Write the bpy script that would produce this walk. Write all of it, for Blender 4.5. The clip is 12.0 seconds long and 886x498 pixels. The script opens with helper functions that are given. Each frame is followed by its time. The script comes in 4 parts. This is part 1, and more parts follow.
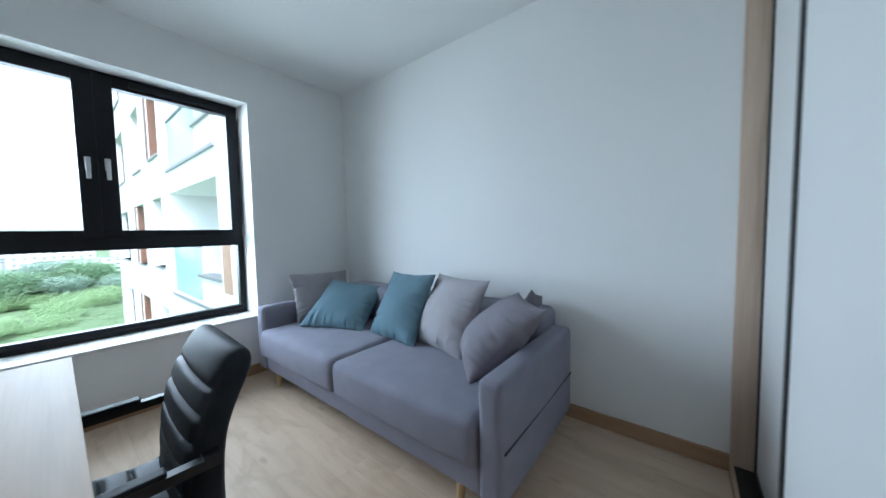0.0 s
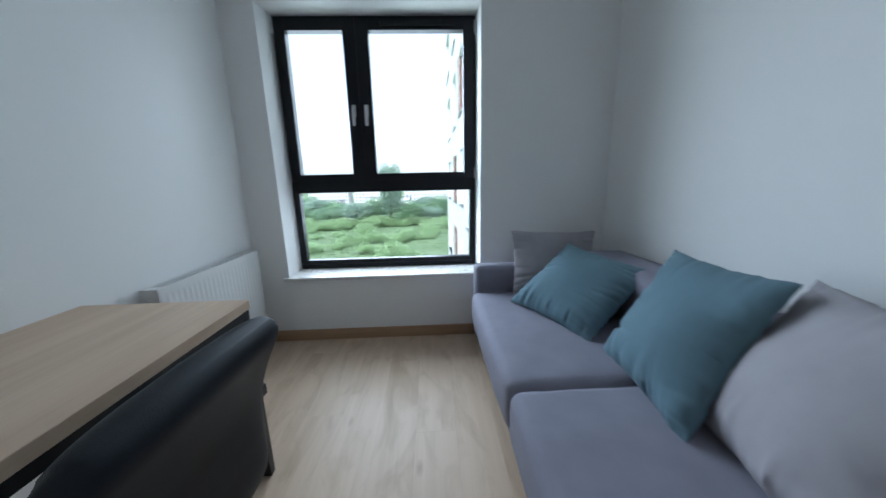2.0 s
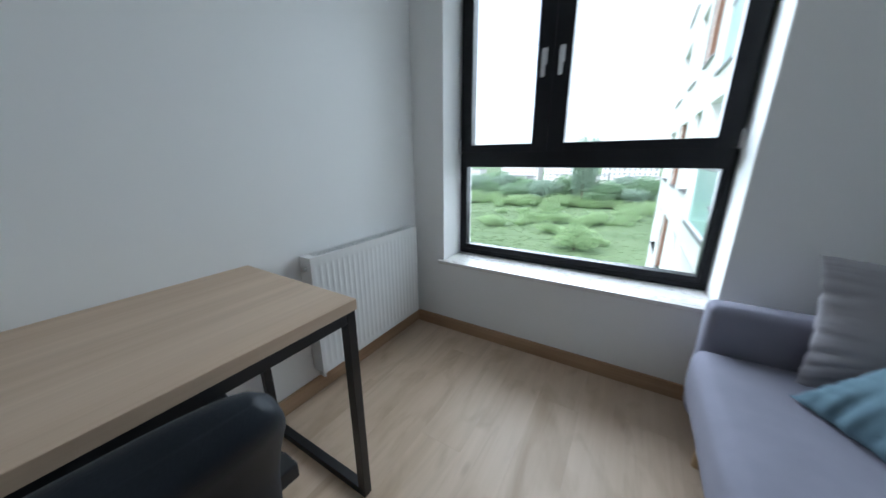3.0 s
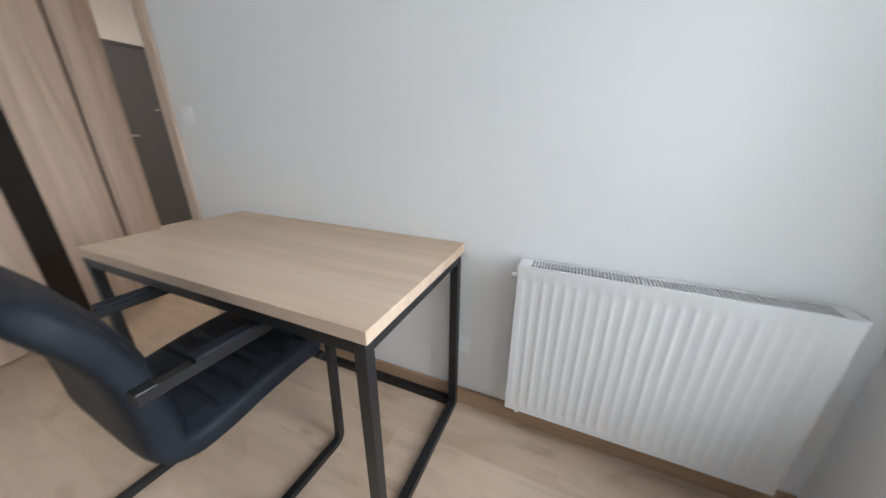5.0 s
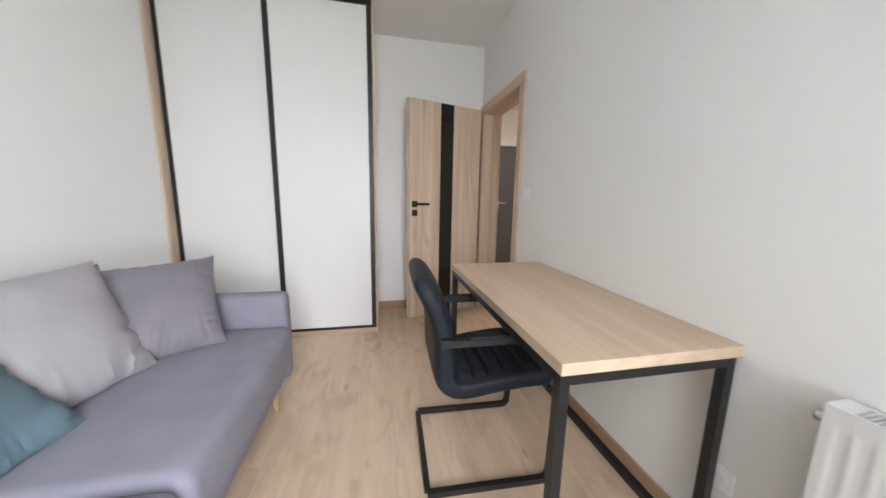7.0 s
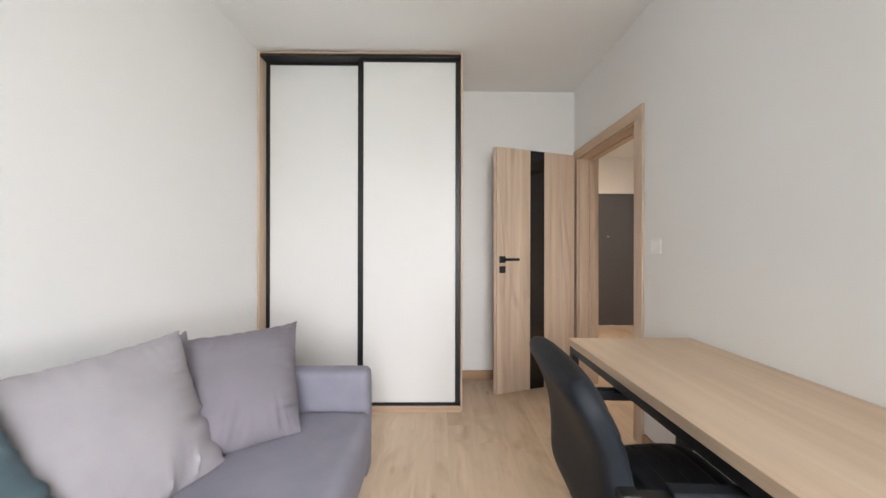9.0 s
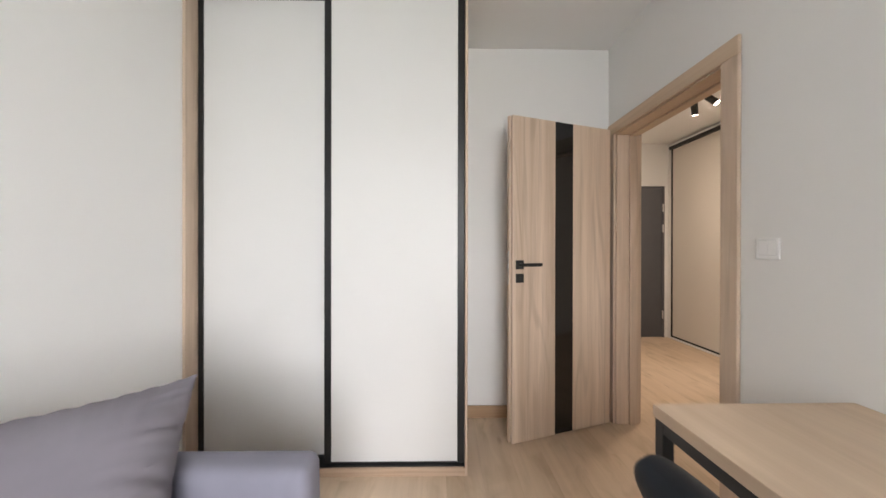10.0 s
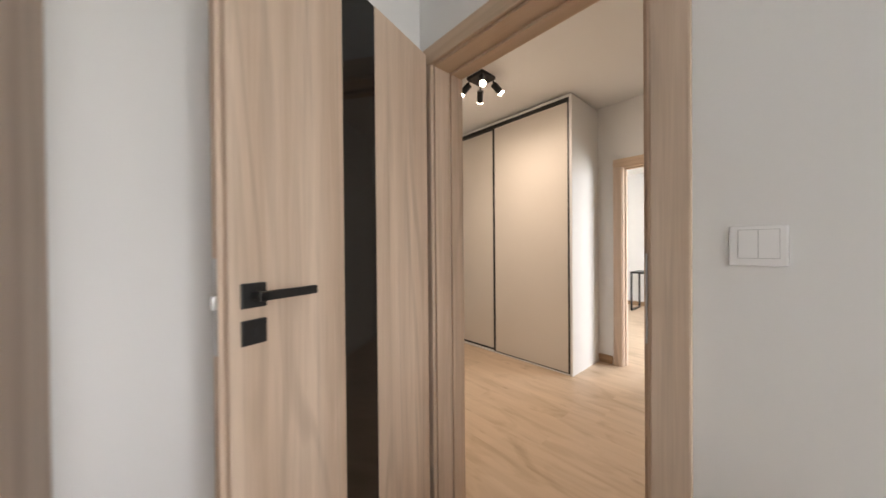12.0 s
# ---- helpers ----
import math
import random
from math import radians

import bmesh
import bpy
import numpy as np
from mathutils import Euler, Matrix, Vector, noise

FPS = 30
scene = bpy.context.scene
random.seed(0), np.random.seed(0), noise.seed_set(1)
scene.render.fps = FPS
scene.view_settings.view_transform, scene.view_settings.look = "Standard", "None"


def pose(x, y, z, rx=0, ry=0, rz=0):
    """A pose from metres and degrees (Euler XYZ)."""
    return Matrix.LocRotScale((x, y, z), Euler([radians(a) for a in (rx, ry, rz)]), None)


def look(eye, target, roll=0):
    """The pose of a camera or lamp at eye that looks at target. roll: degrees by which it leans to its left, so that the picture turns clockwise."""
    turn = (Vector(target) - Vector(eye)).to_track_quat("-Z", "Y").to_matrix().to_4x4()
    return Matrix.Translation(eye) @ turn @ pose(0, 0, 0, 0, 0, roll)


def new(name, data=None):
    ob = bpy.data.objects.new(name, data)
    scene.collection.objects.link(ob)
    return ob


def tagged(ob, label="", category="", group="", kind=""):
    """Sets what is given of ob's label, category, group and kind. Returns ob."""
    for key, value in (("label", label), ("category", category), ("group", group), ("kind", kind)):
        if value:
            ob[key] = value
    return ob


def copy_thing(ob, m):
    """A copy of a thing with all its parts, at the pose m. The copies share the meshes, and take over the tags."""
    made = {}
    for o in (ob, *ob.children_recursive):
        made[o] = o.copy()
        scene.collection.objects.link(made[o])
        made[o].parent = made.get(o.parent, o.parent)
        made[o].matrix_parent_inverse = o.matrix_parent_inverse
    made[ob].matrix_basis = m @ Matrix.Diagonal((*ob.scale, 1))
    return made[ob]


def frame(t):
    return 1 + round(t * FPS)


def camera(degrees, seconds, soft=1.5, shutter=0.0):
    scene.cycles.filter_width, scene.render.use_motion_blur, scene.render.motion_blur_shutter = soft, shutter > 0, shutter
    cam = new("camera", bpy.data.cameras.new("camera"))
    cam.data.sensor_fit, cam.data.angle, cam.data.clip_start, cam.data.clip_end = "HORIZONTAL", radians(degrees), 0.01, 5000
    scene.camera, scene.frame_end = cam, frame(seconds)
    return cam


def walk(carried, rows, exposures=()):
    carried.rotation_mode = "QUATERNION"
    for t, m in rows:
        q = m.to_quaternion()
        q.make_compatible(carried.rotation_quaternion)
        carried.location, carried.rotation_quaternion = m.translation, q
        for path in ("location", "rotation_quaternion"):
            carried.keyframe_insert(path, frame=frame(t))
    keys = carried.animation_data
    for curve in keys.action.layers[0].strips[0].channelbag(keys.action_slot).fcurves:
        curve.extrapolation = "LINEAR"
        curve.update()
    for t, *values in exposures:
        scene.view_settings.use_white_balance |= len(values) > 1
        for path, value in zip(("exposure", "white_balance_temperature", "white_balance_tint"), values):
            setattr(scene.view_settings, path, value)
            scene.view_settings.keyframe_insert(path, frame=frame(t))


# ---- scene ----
cam = camera(110.4, 12.0, shutter=0.3)
PATH = [
    (0, (0.585, 0.765, 1.201), (2.152, 2.003, 1.085), -1.1),
    (0.5, (0.801, 0.918, 1.185), (2.174, 2.353, 0.945), -1.1),
    (1, (1.016, 1.087, 1.172), (2.122, 2.720, 0.844), -1.3),
    (1.5, (1.187, 1.256, 1.199), (1.845, 3.098, 0.786), -1.3),
    (2, (1.293, 1.432, 1.176), (1.366, 3.386, 0.750), -1.3),
    (2.5, (1.309, 1.683, 1.173), (0.829, 3.561, 0.684), -0.7),
    (3, (1.263, 1.963, 1.156), (0.263, 3.605, 0.603), -0.3),
    (3.2, (1.213, 2.071, 1.158), (0.052, 3.576, 0.551), -0.3),
    (5, (1.025, 2.896, 1.137), (-0.7, 2.159, 0.441), 0.4),
    (5.5, (0.942, 3.038, 1.132), (-0.457, 1.785, 0.444), 0.7),
    (6, (0.925, 3.128, 1.149), (-0.18, 1.555, 0.597), 1.0),
    (6.5, (0.985, 3.185, 1.169), (0.215, 1.389, 0.743), 1.1),
    (7, (1.057, 3.195, 1.175), (0.651, 1.264, 0.848), 1.1),
    (7.5, (1.084, 3.171, 1.197), (0.938, 1.19, 0.967), 1.1),
    (7.7, (1.103, 3.149, 1.208), (1.01, 1.158, 1.037), 1.0),
    (9.3, (1.248, 2.67, 1.199), (1.231, 0.67, 1.202), 0.1),
    (9.5, (1.24, 2.53, 1.212), (1.219, 0.53, 1.205), 0.2),
    (10, (1.233, 2.217, 1.216), (1.203, 0.218, 1.212), 0.1),
    (10.5, (1.245, 1.896, 1.228), (0.978, -0.086, 1.221), 0.1),
    (11, (1.177, 1.616, 1.214), (0.544, -0.281, 1.2), -0.0),
    (11.5, (1.048, 1.37, 1.217), (0.046, -0.361, 1.205), -0.3),
    (12, (0.874, 1.123, 1.221), (-0.461, -0.366, 1.206), -0.5),
]
EXPOSURES = [
    (0.0, 2.05, 5360, 4), (1.5, 1.60, 5420, 5), (2.2, 1.53, 5500, 6), (3.0, 1.60, 5680, 7), (5.0, 2.38, 6200, 13), (5.5, 2.42, 6420, 13), (6.5, 2.47, 6620, 14), (7.5, 2.53, 6830, 15), (9.5, 2.62, 6970, 16), (10.5, 2.53, 6970, 16), (11.0, 2.47, 6970, 16), (11.5, 2.44, 6970, 16), (12.0, 2.56, 6970, 16),
]
walk(cam, [(t, look(eye, target, roll)) for t, eye, target, roll in PATH], EXPOSURES)

# ---- light ----
world = bpy.data.worlds.new("world")
scene.world = world
world.use_nodes = True
wn = world.node_tree
sky = wn.nodes.new("ShaderNodeTexSky")
sky.sky_type = 'NISHITA'
sky.sun_disc = False
sky.sun_elevation = radians(48)
sky.sun_rotation = radians(196)
sky.air_density, sky.dust_density, sky.ozone_density = 1.0, 2.5, 1.0
veil = wn.nodes.new("ShaderNodeHueSaturation")
veil.inputs["Saturation"].default_value = 0.35
wn.links.new(sky.outputs[0], veil.inputs["Color"])
wn.links.new(veil.outputs[0], wn.nodes["Background"].inputs[0])
wn.nodes["Background"].inputs[1].default_value = 0.15

sun = new("sun", bpy.data.lights.new("sun", 'SUN'))
sun.data.energy, sun.data.angle, sun.data.color = 1.3, radians(40), (1.0, 0.96, 0.9)
sun.matrix_world = look((-8, -28, 32), (0, 0, 0))

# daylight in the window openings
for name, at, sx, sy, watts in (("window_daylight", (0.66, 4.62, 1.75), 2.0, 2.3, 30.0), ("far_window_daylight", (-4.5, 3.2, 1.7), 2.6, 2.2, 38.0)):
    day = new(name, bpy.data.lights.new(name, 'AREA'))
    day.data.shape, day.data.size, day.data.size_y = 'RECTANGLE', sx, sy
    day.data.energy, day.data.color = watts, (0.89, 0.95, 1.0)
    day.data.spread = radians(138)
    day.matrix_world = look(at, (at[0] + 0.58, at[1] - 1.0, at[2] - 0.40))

# ceiling spots of the hall
HALL_LIGHT = (-1.12, -0.60, 2.63)
SPOTS = [(-0.085, -0.085, -50, 20), (0.085, -0.085, 20, -40), (-0.085, 0.085, -30, 35), (0.085, 0.085, 40, 35)]
for dx, dy, ax, ay in SPOTS:
    lamp = new("spot_lamp", bpy.data.lights.new("spot_lamp", 'SPOT'))
    lamp.data.energy, lamp.data.color, lamp.data.spot_size = 3.9, (1.0, 0.87, 0.72), radians(160)
    lamp.data.spot_blend, lamp.data.shadow_soft_size = 1.0, 0.1
    lamp.matrix_world = look((HALL_LIGHT[0] + dx, HALL_LIGHT[1] + dy, 2.44), (HALL_LIGHT[0] + dx * 8, HALL_LIGHT[1] + dy * 8, 0.6))

# ---- materials ----
def mat(name, color, rough=0.5, metal=0.0, var=0.0, var_scale=2.0, bump=0.0, bump_scale=200.0, emit=0.0, sheen=0.0, coat=0.0, spec=0.5):
    m = bpy.data.materials.new(name)
    m.use_nodes = True
    t = m.node_tree
    b = t.nodes["Principled BSDF"]
    b.inputs["Base Color"].default_value = (*color, 1)
    b.inputs["Roughness"].default_value = rough
    b.inputs["Metallic"].default_value = metal
    b.inputs["Sheen Weight"].default_value = sheen
    b.inputs["Coat Weight"].default_value = coat
    b.inputs["Specular IOR Level"].default_value = spec
    if emit:
        b.inputs["Emission Color"].default_value = (*color, 1)
        b.inputs["Emission Strength"].default_value = emit
    co = t.nodes.new("ShaderNodeTexCoord")
    if var:
        n = t.nodes.new("ShaderNodeTexNoise")
        n.inputs["Scale"].default_value, n.inputs["Detail"].default_value = var_scale, 6
        t.links.new(co.outputs["Object"], n.inputs["Vector"])
        r = t.nodes.new("ShaderNodeValToRGB")
        r.color_ramp.elements[0].position, r.color_ramp.elements[1].position = 0.3, 0.7
        r.color_ramp.elements[0].color = (*[c * (1 - var) for c in color], 1)
        r.color_ramp.elements[1].color = (*[min(1, c * (1 + var)) for c in color], 1)
        t.links.new(n.outputs[0], r.inputs[0])
        t.links.new(r.outputs[0], b.inputs["Base Color"])
        q = t.nodes.new("ShaderNodeMapRange")
        q.inputs["To Min"].default_value, q.inputs["To Max"].default_value = rough * 0.88, min(1, rough * 1.12)
        t.links.new(n.outputs[0], q.inputs[0])
        t.links.new(q.outputs[0], b.inputs["Roughness"])
    if bump:
        n = t.nodes.new("ShaderNodeTexNoise")
        n.inputs["Scale"].default_value, n.inputs["Detail"].default_value = bump_scale, 4
        t.links.new(co.outputs["Object"], n.inputs["Vector"])
        u = t.nodes.new("ShaderNodeBump")
        u.inputs["Strength"].default_value, u.inputs["Distance"].default_value = bump, 0.002
        t.links.new(n.outputs[0], u.inputs["Height"])
        t.links.new(u.outputs[0], b.inputs["Normal"])
    return m


def wood(name, dark, light, axis, rough=0.5, pieces=False, knots=0.35, fine_mix=0.3, figure=0.0):
    """Oak decor: broad bands, fine grain along the axis, and a few darker cathedral streaks."""
    m = bpy.data.materials.new(name)
    m.use_nodes = True
    t = m.node_tree
    b = t.nodes["Principled BSDF"]
    co = t.nodes.new("ShaderNodeTexCoord")
    src = co.outputs["Object"]
    if pieces:
        info = t.nodes.new("ShaderNodeObjectInfo")
        mul = t.nodes.new("ShaderNodeMath")
        mul.operation = 'MULTIPLY'
        mul.inputs[1].default_value = 37.0
        t.links.new(info.outputs["Random"], mul.inputs[0])
        add = t.nodes.new("ShaderNodeVectorMath")
        add.operation = 'ADD'
        t.links.new(src, add.inputs[0])
        t.links.new(mul.outputs[0], add.inputs[1])
        src = add.outputs[0]

    def grain(across, along, detail, distort):
        mp = t.nodes.new("ShaderNodeMapping")
        mp.inputs["Scale"].default_value = [along if a == axis else across for a in "XYZ"]
        t.links.new(src, mp.inputs["Vector"])
        n = t.nodes.new("ShaderNodeTexNoise")
        n.inputs["Scale"].default_value, n.inputs["Detail"].default_value, n.inputs["Distortion"].default_value = 1.0, detail, distort
        t.links.new(mp.outputs[0], n.inputs["Vector"])
        return n.outputs[0]

    def mix(fac, a, c, blend='MIX'):
        x = t.nodes.new("ShaderNodeMix")
        x.data_type, x.blend_type = 'RGBA', blend
        for socket, v in ((x.inputs[0], fac), (x.inputs[6], a), (x.inputs[7], c)):
            if isinstance(v, (int, float)):
                socket.default_value = v
            elif isinstance(v, tuple):
                socket.default_value = (*v, 1)
            else:
                t.links.new(v, socket)
        return x.outputs[2]

    def ramp(v, lo, hi, a=(0, 0, 0), c=(1, 1, 1)):
        r = t.nodes.new("ShaderNodeValToRGB")
        r.color_ramp.elements[0].position, r.color_ramp.elements[1].position = lo, hi
        r.color_ramp.elements[0].color, r.color_ramp.elements[1].color = (*a, 1), (*c, 1)
        t.links.new(v, r.inputs[0])
        return r.outputs[0]
    broad = ramp(grain(15.0, 0.45, 4, 0.25), 0.30, 0.70)
    fine = grain(150.0, 4.0, 3, 0.3)
    streak = ramp(grain(28.0, 2.2, 4, 0.6), 0.61, 0.77) if pieces else ramp(grain(34.0, 1.1, 5, 0.5), 0.56, 0.74)
    base = mix(broad, dark, light)
    dk = tuple(c * 0.62 for c in dark)
    k = t.nodes.new("ShaderNodeMath")
    k.operation = 'MULTIPLY'
    k.inputs[1].default_value = knots
    t.links.new(streak, k.inputs[0])
    base = mix(k.outputs[0], base, dk)
    if figure:
        # cathedral figure: contour lines of a slow, stretched field
        ph = t.nodes.new("ShaderNodeMath")
        ph.operation = 'MULTIPLY'
        ph.inputs[1].default_value = 62.0
        t.links.new(grain(4.2, 0.40, 2, 0.15), ph.inputs[0])
        sn = t.nodes.new("ShaderNodeMath")
        sn.operation = 'SINE'
        t.links.new(ph.outputs[0], sn.inputs[0])
        where = ramp(grain(5.0, 0.8, 1, 0.0), 0.42, 0.62)
        lines = mix(1.0, ramp(sn.outputs[0], 0.1, 0.95), where, 'MULTIPLY')
        fg = t.nodes.new("ShaderNodeMath")
        fg.operation = 'MULTIPLY'
        fg.inputs[1].default_value = figure
        t.links.new(lines, fg.inputs[0])
        base = mix(fg.outputs[0], base, tuple(c * 0.7 for c in dark))
    base = mix(fine_mix, base, ramp(fine, 0.3, 0.7, (0.55, 0.5, 0.45), (1, 1, 1)), 'MULTIPLY')
    if pieces:
        mp = t.nodes.new("ShaderNodeMapping")
        mp.inputs["Scale"].default_value = [2.6 if a == axis else 6.5 for a in "XYZ"]
        t.links.new(src, mp.inputs["Vector"])
        vor = t.nodes.new("ShaderNodeTexVoronoi")
        vor.inputs["Scale"].default_value = 1.0
        t.links.new(mp.outputs[0], vor.inputs["Vector"])
        base = mix(ramp(vor.outputs["Distance"], 0.03, 0.13, (0.42, 0.42, 0.42), (0, 0, 0)), base, (0.24, 0.145, 0.085))
        blotch = ramp(grain(6.0, 2.4, 3, 1.2), 0.50, 0.72, (1, 1, 1), (0.80, 0.77, 0.72))
        base = mix(1.0, base, blotch, 'MULTIPLY')
        tone = ramp(info.outputs["Random"], 0.0, 1.0, (0.975, 0.97, 0.965), (1.0, 1.0, 1.0))
        base = mix(1.0, base, tone, 'MULTIPLY')
    t.links.new(base, b.inputs["Base Color"])
    b.inputs["Roughness"].default_value = rough
    b.inputs["Specular IOR Level"].default_value = 0.4 if pieces else 0.25
    u = t.nodes.new("ShaderNodeBump")
    u.inputs["Strength"].default_value, u.inputs["Distance"].default_value = 0.18, 0.001
    t.links.new(fine, u.inputs["Height"])
    t.links.new(u.outputs[0], b.inputs["Normal"])
    return m


def fabric(name, color, rough=0.9):
    """Woven upholstery: fine thread relief and soft wear in patches."""
    m = mat(name, color, rough, var=0.06, var_scale=9.0, sheen=0.06, spec=0.12)
    t = m.node_tree
    b = t.nodes["Principled BSDF"]
    co = t.nodes.new("ShaderNodeTexCoord")
    h = []
    for sc in ((1400, 300, 300), (300, 1400, 300), (300, 300, 1400)):
        mp = t.nodes.new("ShaderNodeMapping")
        mp.inputs["Scale"].default_value = sc
        t.links.new(co.outputs["Object"], mp.inputs["Vector"])
        n = t.nodes.new("ShaderNodeTexNoise")
        n.inputs["Scale"].default_value = 1.0
        t.links.new(mp.outputs[0], n.inputs["Vector"])
        h.append(n.outputs[0])
    a1 = t.nodes.new("ShaderNodeMath")
    a2 = t.nodes.new("ShaderNodeMath")
    t.links.new(h[0], a1.inputs[0]), t.links.new(h[1], a1.inputs[1])
    t.links.new(a1.outputs[0], a2.inputs[0]), t.links.new(h[2], a2.inputs[1])
    u = t.nodes.new("ShaderNodeBump")
    u.inputs["Strength"].default_value, u.inputs["Distance"].default_value = 0.25, 0.0015
    t.links.new(a2.outputs[0], u.inputs["Height"])
    t.links.new(u.outputs[0], b.inputs["Normal"])
    return m


def leaf_mat(name, a, c):
    m = bpy.data.materials.new(name)
    m.use_nodes = True
    t = m.node_tree
    b = t.nodes["Principled BSDF"]
    g = t.nodes.new("ShaderNodeNewGeometry")
    r = t.nodes.new("ShaderNodeValToRGB")
    r.color_ramp.elements[0].color, r.color_ramp.elements[1].color = (*a, 1), (*c, 1)
    t.links.new(g.outputs["Random Per Island"], r.inputs[0])
    t.links.new(r.outputs[0], b.inputs["Base Color"])
    b.inputs["Roughness"].default_value = 0.7
    tl = t.nodes.new("ShaderNodeBsdfTranslucent")
    t.links.new(r.outputs[0], tl.inputs["Color"])
    mx = t.nodes.new("ShaderNodeMixShader")
    mx.inputs[0].default_value = 0.5
    t.links.new(b.outputs[0], mx.inputs[1])
    t.links.new(tl.outputs[0], mx.inputs[2])
    t.links.new(mx.outputs[0], t.nodes["Material Output"].inputs["Surface"])
    return m


def glass_mat(name, tint=(1, 1, 1), gloss=0.6):
    m = bpy.data.materials.new(name)
    m.use_nodes = True
    t = m.node_tree
    out = t.nodes["Material Output"]
    t.nodes.remove(t.nodes["Principled BSDF"])
    tr = t.nodes.new("ShaderNodeBsdfTransparent")
    tr.inputs[0].default_value = (*tint, 1)
    gl = t.nodes.new("ShaderNodeBsdfGlossy")
    gl.inputs["Roughness"].default_value = 0.02
    lw = t.nodes.new("ShaderNodeLayerWeight")
    pw = t.nodes.new("ShaderNodeMath")
    pw.operation = 'POWER'
    pw.inputs[1].default_value = 5.0
    fr = t.nodes.new("ShaderNodeMath")
    fr.operation = 'MULTIPLY_ADD'
    fr.inputs[1].default_value, fr.inputs[2].default_value = gloss, 0.02
    t.links.new(lw.outputs["Facing"], pw.inputs[0])
    t.links.new(pw.outputs[0], fr.inputs[0])
    mx = t.nodes.new("ShaderNodeMixShader")
    t.links.new(fr.outputs[0], mx.inputs[0])
    t.links.new(tr.outputs[0], mx.inputs[1])
    t.links.new(gl.outputs[0], mx.inputs[2])
    t.links.new(mx.outputs[0], out.inputs["Surface"])
    return m


OAK_D, OAK_L = (0.48, 0.335, 0.235), (0.63, 0.475, 0.355)
M_WALL = mat("wall_paint", (0.845, 0.845, 0.835), 0.75, var=0.012, var_scale=1.3, bump=0.12, bump_scale=260)
M_CEIL = mat("ceiling_paint", (0.86, 0.86, 0.85), 0.85, var=0.01, var_scale=1.1, bump=0.08, bump_scale=200)
M_FLOOR = wood("floor_oak", (0.58, 0.44, 0.312), (0.67, 0.524, 0.388), "Y", 0.42, True, 0.30, 0.08, 0.16)
M_GAP = mat("floor_joint", (0.54, 0.40, 0.29), 0.8, var=0.1)
M_OAK_X = wood("oak_x", OAK_D, OAK_L, "X", fine_mix=0.2)
M_OAK_Y = wood("oak_y", (0.575, 0.428, 0.305), (0.68, 0.532, 0.398), "Y", knots=0.16, fine_mix=0.10, figure=0.22)
M_OAK_Z = wood("oak_z", (0.565, 0.425, 0.318), (0.74, 0.595, 0.475), "Z", knots=0.36, fine_mix=0.22, figure=0.40)
M_BASE_X = wood("skirting_x", (0.37, 0.235, 0.14), (0.48, 0.325, 0.205), "X")
M_BASE_Y = wood("skirting_y", (0.37, 0.235, 0.14), (0.48, 0.325, 0.205), "Y")
M_FRAME = mat("anthracite_profile", (0.007, 0.008, 0.011), 0.42, spec=0.25, var=0.1, var_scale=30, bump=0.05, bump_scale=900)
M_STEEL = mat("black_steel", (0.012, 0.012, 0.013), 0.42, var=0.15, var_scale=40, bump=0.08, bump_scale=700)
M_BLACK = mat("matt_black", (0.010, 0.010, 0.010), 0.45, var=0.1, var_scale=60)
M_LEATHER = mat("dark_leather", (0.0150, 0.0185, 0.0235), 0.48, spec=0.14, var=0.25, var_scale=14, bump=0.35, bump_scale=420)
M_SOFA = fabric("lilac_grey_fabric", (0.232, 0.227, 0.278))
M_GREY = fabric("grey_cushion", (0.345, 0.33, 0.35))
M_DGREY = fabric("slate_cushion", (0.205, 0.19, 0.218))
M_BLUE = fabric("blue_cushion", (0.118, 0.185, 0.225))
M_PALEWOOD = wood("pale_leg", (0.48, 0.33, 0.17), (0.60, 0.44, 0.25), "Z")
M_WHITE = mat("white_enamel", (0.74, 0.74, 0.735), 0.35, var=0.01, var_scale=8)
M_PLASTIC = mat("white_plastic", (0.93, 0.93, 0.93), 0.55, var=0.01, var_scale=20)
M_PANEL = mat("white_panel", (0.76, 0.755, 0.74), 0.42, spec=0.3, var=0.012, var_scale=2.0, bump=0.02, bump_scale=300)
M_BEIGE = mat("beige_panel", (0.69, 0.635, 0.572), 0.5, spec=0.25, var=0.015, var_scale=2.0)
M_BLACKGLASS = mat("black_glass", (0.008, 0.008, 0.008), 0.06, var=0.05, var_scale=3)
M_SILL = mat("pale_stone", (0.74, 0.72, 0.69), 0.28, var=0.05, var_scale=25, bump=0.03, bump_scale=150)
M_CHROME = mat("brushed_metal", (0.62, 0.62, 0.62), 0.3, metal=1.0, var=0.08, var_scale=60)
M_GREYHANDLE = mat("silver_handle", (0.60, 0.60, 0.60), 0.4, var=0.04, var_scale=60)
M_FRONTDOOR = mat("graphite_door", (0.095, 0.098, 0.110), 0.5, var=0.05, var_scale=12, bump=0.05, bump_scale=500)
M_GLASS = glass_mat("window_glass")
M_FACADE = mat("white_render", (0.80, 0.80, 0.79), 0.9, var=0.03, var_scale=0.8, bump=0.2, bump_scale=60)
M_BROWN = mat("brown_cladding", (0.17, 0.085, 0.05), 0.6, var=0.12, var_scale=5)
M_FARGLASS = mat("facade_glass", (0.15, 0.21, 0.235), 0.25, var=0.15, var_scale=0.7)
M_FARWIN = mat("distant_glass", (0.20, 0.225, 0.235), 0.5, var=0.2, var_scale=0.3)
M_FARRENDER = mat("distant_render", (0.55, 0.54, 0.53), 0.9, var=0.05, var_scale=0.2)
